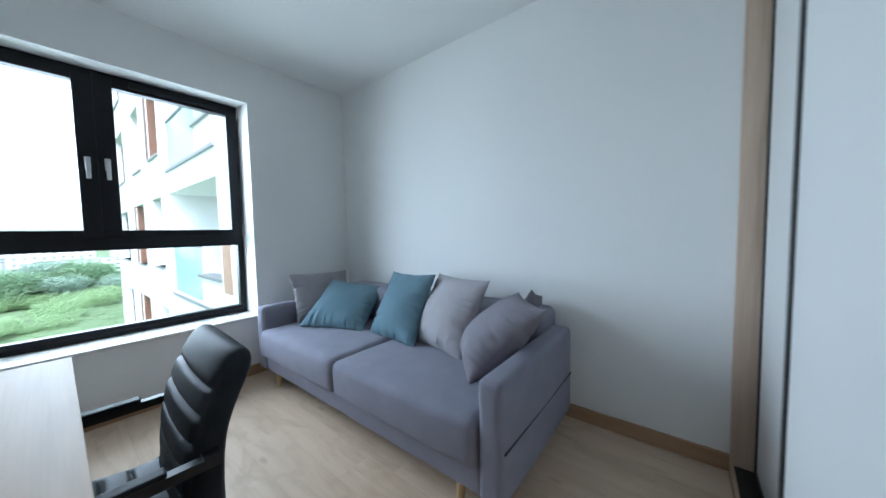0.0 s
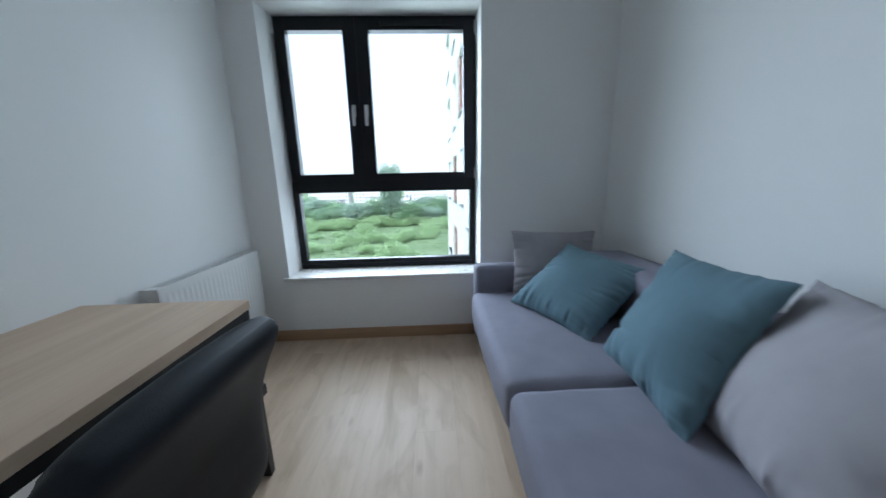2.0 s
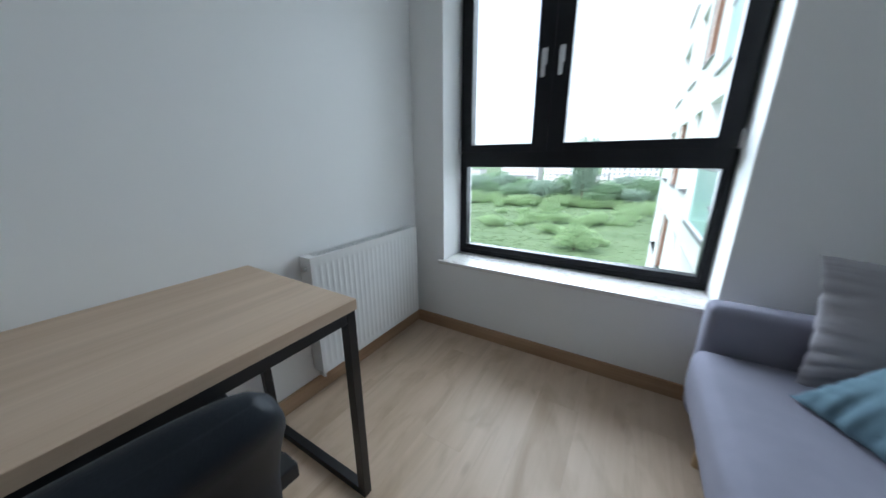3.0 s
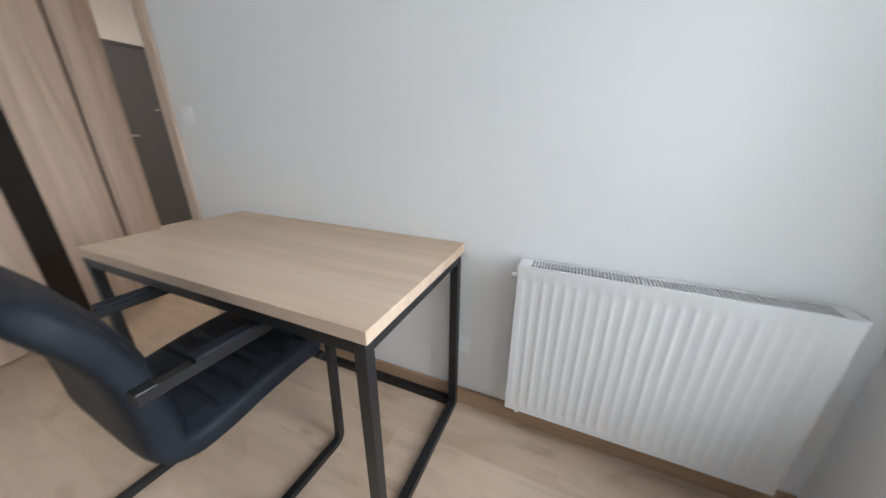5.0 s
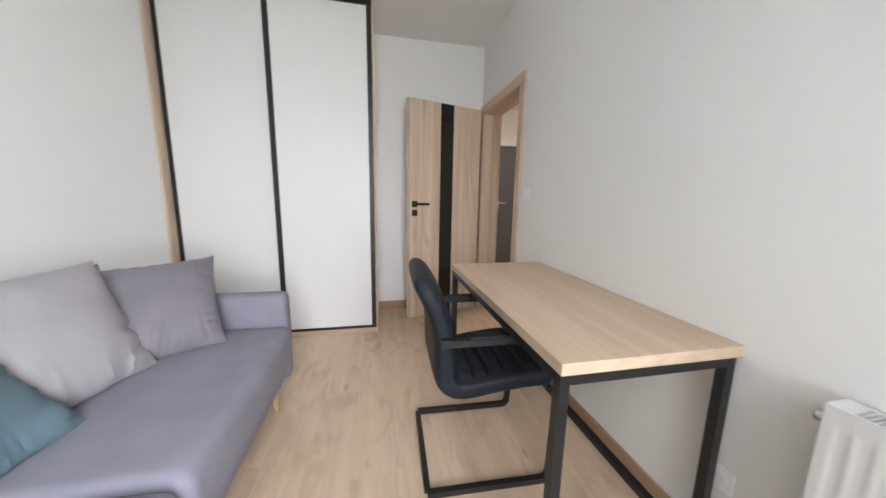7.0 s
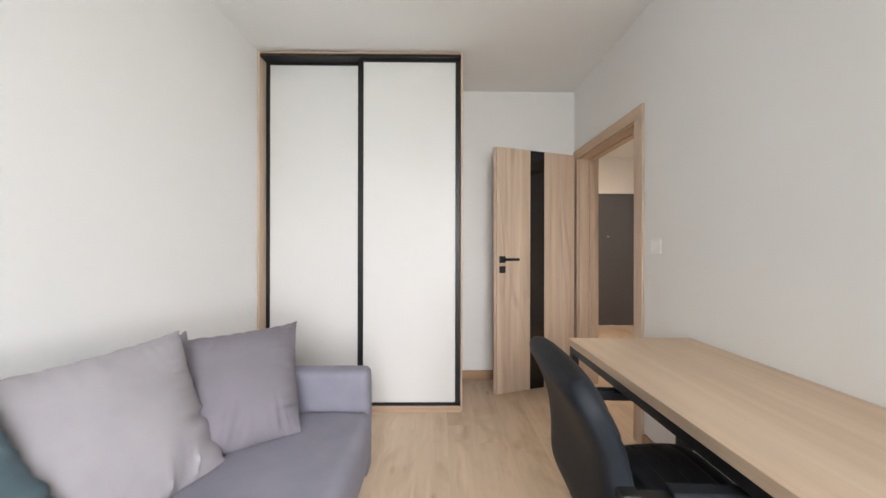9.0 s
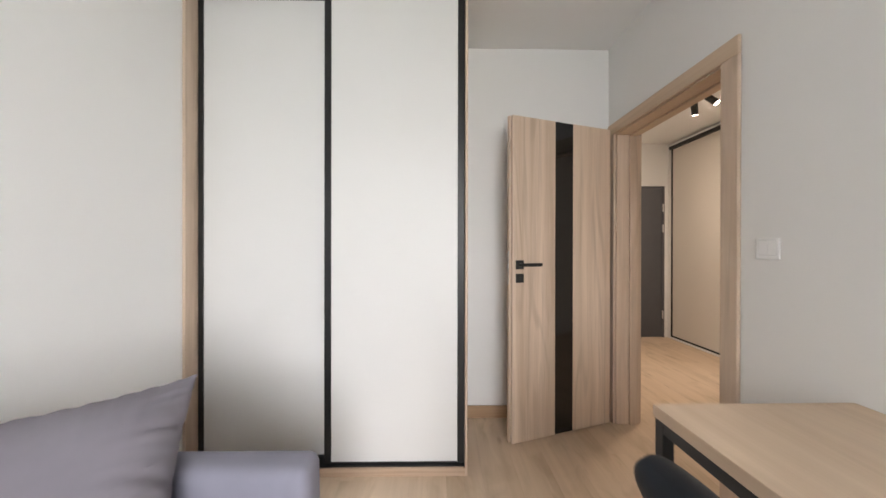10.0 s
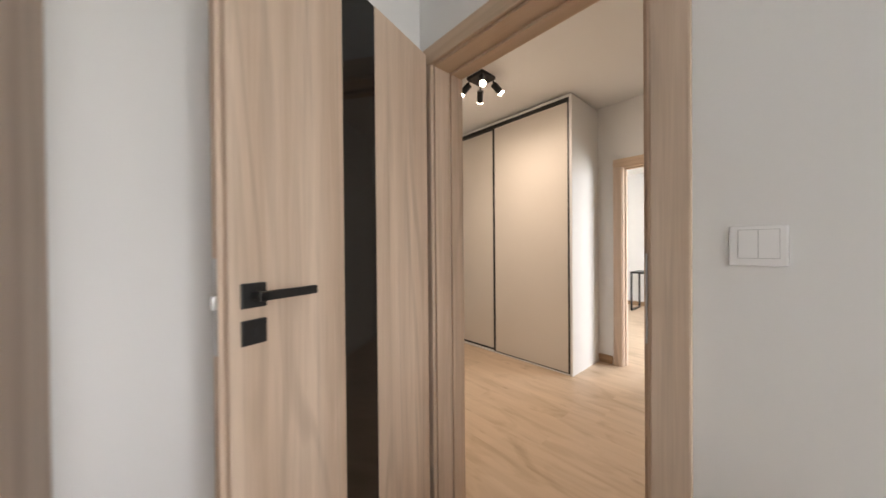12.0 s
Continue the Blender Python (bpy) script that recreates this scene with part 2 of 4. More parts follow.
# the brown cladding where light falls on it, the brightness put into the colour
M_BROWN_LIT = mat("brown_cladding_lit", (0.46, 0.30, 0.22), 0.6, var=0.08, var_scale=5)
M_FARRAIL = glass_mat("railing_glass", (0.78, 0.89, 0.87), 0.35)
M_METALSILL = mat("grey_sheet", (0.28, 0.29, 0.30), 0.5, metal=0.3, var=0.08, var_scale=9)
M_BARK = mat("bark", (0.11, 0.085, 0.06), 0.95, var=0.3, var_scale=6, bump=0.6, bump_scale=20)
# distance haze is put into these leaf colours: paler greens, bluish on the trees
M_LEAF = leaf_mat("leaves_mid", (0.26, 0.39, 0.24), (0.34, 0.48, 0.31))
M_LEAF_HAZED = leaf_mat("leaves_hazed", (0.31, 0.42, 0.335), (0.38, 0.49, 0.39))
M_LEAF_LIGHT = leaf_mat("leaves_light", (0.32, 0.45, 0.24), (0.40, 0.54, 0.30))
M_ROOF = mat("flat_roof", (0.25, 0.25, 0.25), 0.9, var=0.1, var_scale=0.4)
M_LAMPGLOW = mat("lamp_lens", (1.0, 0.85, 0.68), 0.4, emit=18.0)


def meadow_mat():
    m = mat("meadow", (0.12, 0.2, 0.06), 0.95)
    t = m.node_tree
    b = t.nodes["Principled BSDF"]
    co = t.nodes.new("ShaderNodeTexCoord")
    cols = []
    for sc, lo, hi in ((0.06, (0.115, 0.175, 0.085), (0.155, 0.22, 0.115)), (0.9, (0.82, 0.85, 0.78), (1.05, 1.05, 1.02))):
        n = t.nodes.new("ShaderNodeTexNoise")
        n.inputs["Scale"].default_value, n.inputs["Detail"].default_value = sc, 8
        t.links.new(co.outputs["Object"], n.inputs["Vector"])
        r = t.nodes.new("ShaderNodeValToRGB")
        r.color_ramp.elements[0].position, r.color_ramp.elements[1].position = 0.35, 0.65
        r.color_ramp.elements[0].color, r.color_ramp.elements[1].color = (*lo, 1), (*hi, 1)
        t.links.new(n.outputs[0], r.inputs[0])
        cols.append(r.outputs[0])
    x = t.nodes.new("ShaderNodeMix")
    x.data_type, x.blend_type = 'RGBA', 'MULTIPLY'
    x.inputs[0].default_value = 1.0
    t.links.new(cols[0], x.inputs[6]), t.links.new(cols[1], x.inputs[7])
    t.links.new(x.outputs[2], b.inputs["Base Color"])
    return m


M_MEADOW = meadow_mat()

# ---- building helpers ----
def link_mesh(name, bm, material, smooth=False):
    me = bpy.data.meshes.new(name)
    bmesh.ops.recalc_face_normals(bm, faces=bm.faces)
    for f in bm.faces:
        f.smooth = smooth
    bm.to_mesh(me)
    bm.free()
    me.materials.append(material)
    return me


def part(name, bm, material, parent=None, label="", smooth=False):
    ob = new(name, link_mesh(name, bm, material, smooth))
    ob.parent = parent
    if smooth:
        ob.data.set_sharp_from_angle(angle=radians(50))
    return tagged(ob, label)


def piece(name, me, parent, at=(0, 0, 0), turn=(0, 0, 0)):
    ob = new(name, me)
    ob.parent = parent
    ob.location, ob.rotation_euler = at, [radians(a) for a in turn]
    return ob


def thing(name, at, label, category, rz=0.0, group="", kind=""):
    ob = new(name)
    ob.empty_display_size = 0.1
    ob.location, ob.rotation_euler = at, (0, 0, radians(rz))
    return tagged(ob, label, category, group, kind)


def box(bm, lo, hi, bevel=0.0, seg=2):
    g = bmesh.ops.create_cube(bm, size=1.0)["verts"]
    for v in g:
        v.co = Vector([(a + b) / 2 + c * (b - a) for a, b, c in zip(lo, hi, v.co)])
    if bevel:
        edges = list({e for v in g for e in v.link_edges})
        bmesh.ops.bevel(bm, geom=edges, offset=bevel, segments=seg, affect='EDGES', profile=0.5)
    return bm


def boxes(*items, bevel=0.0, seg=2):
    bm = bmesh.new()
    for lo, hi in items:
        tmp = box(bmesh.new(), lo, hi, bevel, seg)
        me = bpy.data.meshes.new("tmp")
        tmp.to_mesh(me)
        tmp.free()
        bm.from_mesh(me)
        bpy.data.meshes.remove(me)
    return bm


def rod(bm, p0, p1, r0, r1=None, seg=16):
    p0, p1 = Vector(p0), Vector(p1)
    d = p1 - p0
    m = Matrix.Translation((p0 + p1) / 2) @ d.to_track_quat('Z', 'Y').to_matrix().to_4x4()
    bmesh.ops.create_cone(bm, cap_ends=True, segments=seg, radius1=r0, radius2=r0 if r1 is None else r1, depth=d.length, matrix=m)
    return bm


def sweep(bm, pts, wide, high, up=(0, 0, 1), closed=False):
    """A rectangular bar along a polyline: wide sideways, high along up."""
    pts = [Vector(p) for p in pts]
    n = len(pts)
    rings = []
    for i, p in enumerate(pts):
        a = pts[(i - 1) % n] if closed or i else None
        c = pts[(i + 1) % n] if closed or i < n - 1 else None
        din = (p - a).normalized() if a is not None else (c - p).normalized()
        dout = (c - p).normalized() if c is not None else din
        d = (din + dout).normalized()
        side = Vector(up).cross(din)
        if side.length < 1e-4:
            side = Vector((0, 1, 0))
        side.normalize()
        nrm = din.cross(side).normalized()
        ring = []
        for sx, sy in ((-1, -1), (1, -1), (1, 1), (-1, 1)):
            q = p + side * (sx * wide / 2) + nrm * (sy * high / 2)
            q = q + din * ((p - q).dot(d) / max(0.2, din.dot(d)))
            ring.append(bm.verts.new(q))
        rings.append(ring)
    for i in range(n if closed else n - 1):
        r, s = rings[i], rings[(i + 1) % n]
        for k in range(4):
            bm.faces.new((r[k], r[(k + 1) % 4], s[(k + 1) % 4], s[k]))
    if not closed:
        bm.faces.new(rings[0])
        bm.faces.new(rings[-1])
    return bm


def bend(a, corner, c, r, n=5):
    """Points that round a corner of a polyline."""
    a, corner, c = Vector(a), Vector(corner), Vector(c)
    p, q = corner + (a - corner).normalized() * r, corner + (c - corner).normalized() * r
    return [(1 - k) ** 2 * p + 2 * k * (1 - k) * corner + k * k * q for k in [i / n for i in range(n + 1)]]


def structure(name, bm, material, label="", category=""):
    ob = part(name, bm, material, None, label)
    return tagged(ob, label, category, "", "structure")


def basis(ob):
    m = ob.matrix_basis.copy()
    while ob.parent:
        ob = ob.parent
        m = ob.matrix_basis @ m
    return m


def wpart(name, bm, material, parent, label="", smooth=False):
    """A part whose mesh is written in the room's own coordinates."""
    bmesh.ops.transform(bm, matrix=basis(parent).inverted(), verts=bm.verts)
    return part(name, bm, material, parent, label, smooth)


# ---- the setting ----
W, L, H = 2.582, 3.67, 2.655
HALL_W, HALL_S, HALL_N = -2.52, -1.97, 1.6
FAR_W, FAR_S, FAR_N = -6.2, -2.4, 2.4

structure("wall_east", boxes(((W, -0.15, 0), (W + 0.2, L + 0.4, H))), M_WALL, "smooth white painted plaster wall behind the sofa", "wall")
structure("wall_south", boxes(((0.0, -0.15, 0), (W, 0, H))), M_WALL, "smooth white painted plaster wall behind the wardrobe", "wall")
structure("wall_west", boxes(((-0.16, -0.15, 0), (0, 0.085, H)), ((-0.16, 0.085, 2.035), (0, 0.918, H)), ((-0.16, 0.918, 0), (0, L, H))), M_WALL,
          "smooth white painted wall with the doorway", "wall")
north = boxes(((-0.16, L, 0), (0.23, L + 0.4, H)), ((1.655, L, 0), (W, L + 0.4, H)), ((0.23, L, 0), (1.655, L + 0.4, 0.475)),
                              ((0.23, L, 2.335), (1.655, L + 0.4, H)))
for v in north.verts:
    if abs(v.co.z - 2.335) < 1e-3 and v.co.y < L + 0.01:
        v.co.z = 2.300
structure("wall_north", north, M_WALL, "white painted outer wall with a deep window reveal", "wall")
structure("ceiling", boxes(((-0.16, -0.15, H), (W + 0.2, L + 0.4, H + 0.2)), ((HALL_W - 0.12, HALL_S - 0.2, H), (-0.16, HALL_N + 0.15, H + 0.2)),
                           ((FAR_W - 0.2, FAR_S - 0.2, H), (HALL_W - 0.12, FAR_N + 0.3, H + 0.2))), M_CEIL, "plain white painted ceiling", "ceiling")
structure("wall_hall_east", boxes(((-0.16, HALL_S, 0), (-0.04, -0.15, H))), M_WALL, "white painted hall wall", "wall")
structure("wall_hall_south", boxes(((HALL_W - 0.12, HALL_S - 0.2, 0), (-1.87, HALL_S, H)), ((-0.92, HALL_S - 0.2, 0), (-0.04, HALL_S, H)),
                                   ((-1.87, HALL_S - 0.2, 2.075), (-0.92, HALL_S, H))), M_WALL, "white painted wall around the entrance door", "wall")
structure("wall_hall_west", boxes(((HALL_W - 0.12, HALL_S, 0), (HALL_W, 0.01, H)), ((HALL_W - 0.12, 0.01, 2.02), (HALL_W, 0.85, H)),
                                  ((HALL_W - 0.12, 0.85, 0), (HALL_W, HALL_N, H))), M_WALL, "white painted hall wall with a doorway", "wall")
structure("wall_hall_north", boxes(((HALL_W - 0.12, HALL_N, 0), (-0.16, HALL_N + 0.15, H))), M_WALL, "white painted hall wall", "wall")
structure("wall_far_west", boxes(((FAR_W - 0.2, FAR_S - 0.2, 0), (FAR_W, FAR_N + 0.3, H))), M_WALL, "white painted wall of the far room", "wall")
structure("wall_far_south", boxes(((FAR_W, FAR_S - 0.2, 0), (HALL_W - 0.12, FAR_S, H))), M_WALL, "white painted wall of the far room", "wall")
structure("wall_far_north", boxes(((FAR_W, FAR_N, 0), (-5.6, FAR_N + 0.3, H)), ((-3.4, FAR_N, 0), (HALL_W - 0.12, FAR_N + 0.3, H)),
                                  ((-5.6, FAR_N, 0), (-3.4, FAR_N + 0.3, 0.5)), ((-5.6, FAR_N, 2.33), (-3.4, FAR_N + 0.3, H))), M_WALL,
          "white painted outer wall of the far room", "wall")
structure("wall_far_east", boxes(((HALL_W - 0.12, FAR_S - 0.2, 0), (HALL_W - 0.004, HALL_S - 0.2, H)), ((HALL_W - 0.12, HALL_N + 0.15, 0), (HALL_W - 0.004, FAR_N + 0.3, H))), M_WALL,
          "white painted wall of the far room", "wall")

# skirting boards
def skirting(name, lo, hi, material):
    structure(name, boxes((lo, hi), bevel=0.004, seg=2), material, "oak-coloured skirting board along the wall", "skirting board")


skirting("baseboard_west", (0.0, 0.99, 0), (0.016, L - 0.0, 0.085), M_BASE_Y)
skirting("baseboard_north", (0.016, L - 0.016, 0), (W, L, 0.085), M_BASE_X)
skirting("baseboard_east", (W - 0.016, 0.575, 0), (W, L - 0.016, 0.085), M_BASE_Y)
skirting("baseboard_south", (0.02, 0.0, 0), (1.074, 0.016, 0.085), M_BASE_X)
skirting("baseboard_hall_west", (HALL_W, -0.20, 0), (HALL_W + 0.016, -0.062, 0.085), M_BASE_Y)
skirting("baseboard_hall_south", (-0.88, HALL_S, 0), (-0.16, HALL_S + 0.016, 0.085), M_BASE_X)
skirting("baseboard_hall_east", (-0.176, HALL_S + 0.016, 0), (-0.16, 0.0, 0.085), M_BASE_Y)
skirting("baseboard_far", (FAR_W, FAR_S, 0), (FAR_W + 0.016, FAR_N, 0.085), M_BASE_Y)

# door lining and casings
def door_frame(name, x_room, x_back, y0, y1, z, out, label):
    """Oak lining through the wall with a casing on each face; out: +1 where the room lies at greater x."""
    fr = tagged(new(name), label, "door frame", "", "structure")
    fr.location = (x_room, y0, 0)
    c = 0.08
    lo_x, hi_x = min(x_room, x_back), max(x_room, x_back)
    for nm, a, b in (("lining", y0 - 0.022, y0), ("lining", y1, y1 + 0.022)):
        wpart(nm, boxes(((lo_x - 0.001, a, 0), (hi_x + 0.001, b, z)), bevel=0.002), M_OAK_Z, fr)
    wpart("head_lining", boxes(((lo_x - 0.001, y0 - 0.022, z), (hi_x + 0.001, y1 + 0.022, z + 0.022))), M_OAK_Y, fr)
    wpart("stop", boxes(((lo_x + 0.03, y0, 0), (lo_x + 0.075, y0 + 0.012, z)), bevel=0.002), M_OAK_Z, fr)
    wpart("stop", boxes(((lo_x + 0.03, y1 - 0.022, 0), (lo_x + 0.105, y1, z)), bevel=0.002), M_OAK_Z, fr)
    wpart("head_stop", boxes(((lo_x + 0.03, y0 + 0.012, z - 0.012), (lo_x + 0.075, y1 - 0.022, z)), bevel=0.002), M_OAK_Y, fr)
    for x, s in ((hi_x, 1), (lo_x, -1)):
        a, b = sorted((x + s * 0.0015, x + s * 0.018))
        wpart("casing", boxes(((a, y0 - 0.008 - c, 0), (b, y0 - 0.008, z + 0.008)), bevel=0.005), M_OAK_Z, fr)
        wpart("casing", boxes(((a, y1 + 0.008, 0), (b, y1 + 0.008 + c, z + 0.008)), bevel=0.005), M_OAK_Z, fr)
        wpart("head_casing", boxes(((a, y0 - 0.008 - c, z + 0.008), (b, y1 + 0.008 + c, z + 0.008 + c)), bevel=0.005), M_OAK_Y, fr)
    return fr


f1 = door_frame("door_frame_1", 0.0, -0.16, 0.107, 0.896, 2.003, 1, "light oak door lining and casing around the room doorway")
wpart("strike_plate", boxes(((-0.02, 0.8925, 0.98), (0.004, 0.8965, 1.2)), bevel=0.001), M_CHROME, f1, "brushed metal strike plate")
door_frame("door_frame_2", HALL_W, HALL_W - 0.12, 0.035, 0.825, 1.995, 1, "light oak door frame to the far room")

# the open door
leaf = thing("door_1", (0.040, 0.097, 0.0), "light oak door leaf with a black glass strip, standing open", "door", 17.4, "", "structure")
LW = 0.786
part("hinge_panel", boxes(((0.0, -0.040, 0.008), (0.3145, 0, 2.04)), bevel=0.0025), M_OAK_Z, leaf)
part("lock_panel", boxes(((0.4555, -0.040, 0.008), (LW - 0.013, 0, 2.04)), bevel=0.0025), M_OAK_Z, leaf)
part("rebate_lip", boxes(((LW - 0.0125, -0.040, 0.008), (LW, -0.016, 2.04)), bevel=0.002), M_OAK_Z, leaf)
part("glass_strip", boxes(((0.315, -0.037, 0.009), (0.455, -0.003, 2.039))), M_BLACKGLASS, leaf, "glossy black glass strip")
for z0, z1, nm in ((1.087, 1.143, "handle_plate"), (1.004, 1.060, "lock_plate")):
    pl = part(nm, boxes(((0.696, 0.0, z0), (0.750, 0.009, z1)), bevel=0.002), M_BLACK, leaf, "square matt black plate")
    if nm == "handle_plate":
        b = rod(bmesh.new(), (0.722, 0.008, 1.115), (0.722, 0.05, 1.115), 0.010)
        part("spindle", b, M_BLACK, pl, smooth=True)
        part("lever", boxes(((0.588, 0.038, 1.105), (0.733, 0.050, 1.126)), bevel=0.003), M_BLACK, pl, "straight black lever")
    else:
        part("keyhole", boxes(((0.718, 0.0085, 1.022), (0.728, 0.0105, 1.042)), bevel=0.001), M_STEEL, pl)
part("latch", boxes(((LW - 0.002, -0.030, 1.09), (LW + 0.010, -0.018, 1.12)), bevel=0.002), M_CHROME, leaf, "small metal latch")
part("lock_face", boxes(((LW - 0.001, -0.036, 0.99), (LW + 0.0008, -0.019, 1.20))), M_CHROME, leaf)

# window
win = tagged(new("window_1"), "anthracite window with two sashes over a fixed pane", "window", "", "structure")
win.location = (0.94, 3.92, 0.5)
Y0, Y1 = 3.90, 3.975
X0, X1, Z0, Z1 = 0.232, 1.653, 0.507, 2.333
wpart("window_frame", boxes(((X0, Y0, Z0), (0.262, Y1, Z1)), ((1.623, Y0, Z0), (X1, Y1, Z1)), ((0.262, Y0, Z0), (1.623, Y1, 0.540)),
                            ((0.262, Y0, 2.29), (1.623, Y1, Z1)), ((0.262, 3.8735, 1.113), (1.623, Y1, 1.232)), ((0.772, 3.8765, 1.232), (0.842, Y1, 2.29)), bevel=0.0015), M_FRAME, win)
wpart("glazing_bead", boxes(((0.264, Y0 - 0.004, 0.542), (0.282, Y1 - 0.02, 1.112)), ((1.603, Y0 - 0.004, 0.542), (1.621, Y1 - 0.02, 1.112)),
                            ((0.282, Y0 - 0.004, 0.542), (1.603, Y1 - 0.02, 0.576)), bevel=0.003), M_FRAME, win)
pane = wpart("pane", boxes(((0.27, 3.932, 0.56), (1.61, 3.940, 1.12))), M_GLASS, win, "clear glass pane")
pane.visible_shadow = False
for sx0, sx1, px0, px1, hx in ((0.246, 0.8025, 0.322, 0.714, 0.757), (0.804, 1.640, 0.895, 1.559, 0.848)):
    s = wpart("sash", boxes(((sx0, 3.872, 1.204), (px0, 3.935, 2.300)), ((px1, 3.872, 1.204), (sx1, 3.935, 2.300)),
                            ((px0, 3.872, 1.204), (px1, 3.935, 1.250)), ((px0, 3.872, 2.222), (px1, 3.935, 2.300)), bevel=0.002), M_FRAME, win)
    g = wpart("pane", boxes(((px0 - 0.01, 3.900, 1.24), (px1 + 0.01, 3.908, 2.23))), M_GLASS, s, "clear glass pane")
    g.visible_shadow = False
    h = wpart("handle", boxes(((hx - 0.014, 3.860, 1.655), (hx + 0.014, 3.872, 1.735)), bevel=0.004), M_GREYHANDLE, s, "silver window handle")
    wpart("grip", boxes(((hx - 0.011, 3.835, 1.590), (hx + 0.011, 3.852, 1.715)), bevel=0.006, seg=3), M_GREYHANDLE, h)
    wpart("neck", rod(bmesh.new(), (hx, 3.862, 1.70), (hx, 3.842, 1.70), 0.009), M_GREYHANDLE, h, smooth=True)
    ex = 0.238 if hx < 0.8 else 1.646
    for hz in (1.20, 2.20):
        wpart("hinge", boxes(((ex - 0.008, 3.868, hz), (ex + 0.008, 3.8985, hz + 0.085)), bevel=0.004), M_GREYHANDLE, s, "silver hinge cover")
wpart("vent", boxes(((0.98, 3.848, 2.243), (1.50, 3.871, 2.275)), bevel=0.006), M_FRAME, win, "black trickle vent")

structure("window_sill", boxes(((0.2, L - 0.028, 0.482), (1.69, L - 0.0005, 0.506)), ((0.2315, L - 0.0005, 0.476), (1.6535, 3.96, 0.506)), bevel=0.0035), M_SILL,
          "pale stone inner window sill below the window", "window sill")

# ---- desk ----
desk = thing("desk", (0.305, 1.935, 0), "light oak desk on a black square steel frame against the wall", "desk")
wpart("tabletop", boxes(((0.002, 1.325, 0.727), (0.604, 2.547, 0.762)), bevel=0.002), M_OAK_Y, desk, "light oak tabletop")
S = 0.032
for x in (0.017, 0.570):
    for y in (1.332, 2.508):
        wpart("leg", boxes(((x, y, 0.0), (x + S, y + S, 0.726)), bevel=0.002), M_STEEL, desk)
for y in (1.332, 2.508):
    wpart("top_rail", boxes(((0.017 + S, y, 0.726 - S), (0.570, y + S, 0.726)), bevel=0.002), M_STEEL, desk)
    wpart("foot_rail", boxes(((0.017 + S, y, 0.0), (0.570, y + S, S)), bevel=0.002), M_STEEL, desk)
for x in (0.017, 0.570):
    wpart("long_rail", boxes(((x, 1.332 + S, 0.726 - S), (x + S, 2.508, 0.726)), bevel=0.002), M_STEEL, desk)
wpart("back_rail", boxes(((0.017, 1.332 + S, 0.0), (0.017 + S, 2.508, S)), bevel=0.002), M_STEEL, desk)

# ---- radiator ----
rad = thing("radiator", (0.06, 3.16, 0.14), "white fluted steel panel radiator hung on the wall", "radiator")


def fluted(y0, y1, z0, z1, x, depth, pitch):
    bm = bmesh.new()
    zs = [z0, z0 + 0.030, z0 + 0.036, z0 + 0.048, z1 - 0.056, z1 - 0.044, z1 - 0.038, z1]
    amp = [0, 0, 0.7, 1, 1, 0.7, 0, 0]
    ys, off = [y0, y0 + 0.012], [0, 0]
    n = int((y1 - y0 - 0.03) / pitch)
    start = y0 + ((y1 - y0) - n * pitch) / 2
    for i in range(n):
        for f, o in ((0.02, 0.0), (0.14, 0.12), (0.27, 0.85), (0.38, 1.0), (0.66, 1.0), (0.77, 0.85), (0.90, 0.12)):
            ys.append(start + (i + f) * pitch)
            off.append(o)
    ys += [y1 - 0.012, y1]
    off += [0, 0]
    grid = [[bm.verts.new((x - depth * a * o, y, z)) for y, o in zip(ys, off)] for z, a in zip(zs, amp)]
    for r, s in zip(grid, grid[1:]):
        for k in range(len(ys) - 1):
            bm.faces.new((r[k], r[k + 1], s[k + 1], s[k]))
    return bm


fp = fluted(2.762, 3.560, 0.143, 0.740, 0.088, 0.0021, 0.0333)
wpart("front_panel", fp, M_WHITE, rad, smooth=True)
for y0, y1 in ((2.760, 2.763), (3.559, 3.562)):
    wpart("side_cover", boxes(((0.012, y0, 0.150), (0.0865, y1, 0.738)), bevel=0.001), M_WHITE, rad)
wpart("back_panel", boxes(((0.012, 2.764, 0.150), (0.018, 3.558, 0.725)), bevel=0.001), M_WHITE, rad)
wpart("top_frame", boxes(((0.012, 2.760, 0.735), (0.022, 3.562, 0.7415)), ((0.078, 2.760, 0.735), (0.0865, 3.562, 0.7415)),
                         ((0.022, 2.760, 0.735), (0.078, 2.800, 0.7415)), ((0.022, 3.522, 0.735), (0.078, 3.562, 0.7415)), bevel=0.001), M_WHITE, rad)
slat = link_mesh("grille_slat", boxes(((-0.028, -0.0016, -0.008), (0.028, 0.0016, 0.0))), M_WHITE)
y = 2.809
while y < 3.518:
    piece("grille_slat", slat, rad, Vector((0.050, y, 0.7405)) - rad.location)
    y += 0.0098
wpart("air_vent", rod(bmesh.new(), (0.055, 2.760, 0.690), (0.055, 2.738, 0.690), 0.011), M_CHROME, rad, "small metal bleed valve", True)
v = rod(bmesh.new(), (0.035, 2.80, 0.150), (0.035, 2.80, 0.085), 0.008)
rod(v, (0.035, 2.80, 0.090), (0.003, 2.80, 0.090), 0.008)
wpart("pipe", v, M_WHITE, rad, "white connecting pipe", True)
for yy in (2.9, 3.42):
    wpart("bracket", boxes(((0.0, yy, 0.2), (0.012, yy + 0.025, 0.68)), bevel=0.001), M_WHITE, rad)

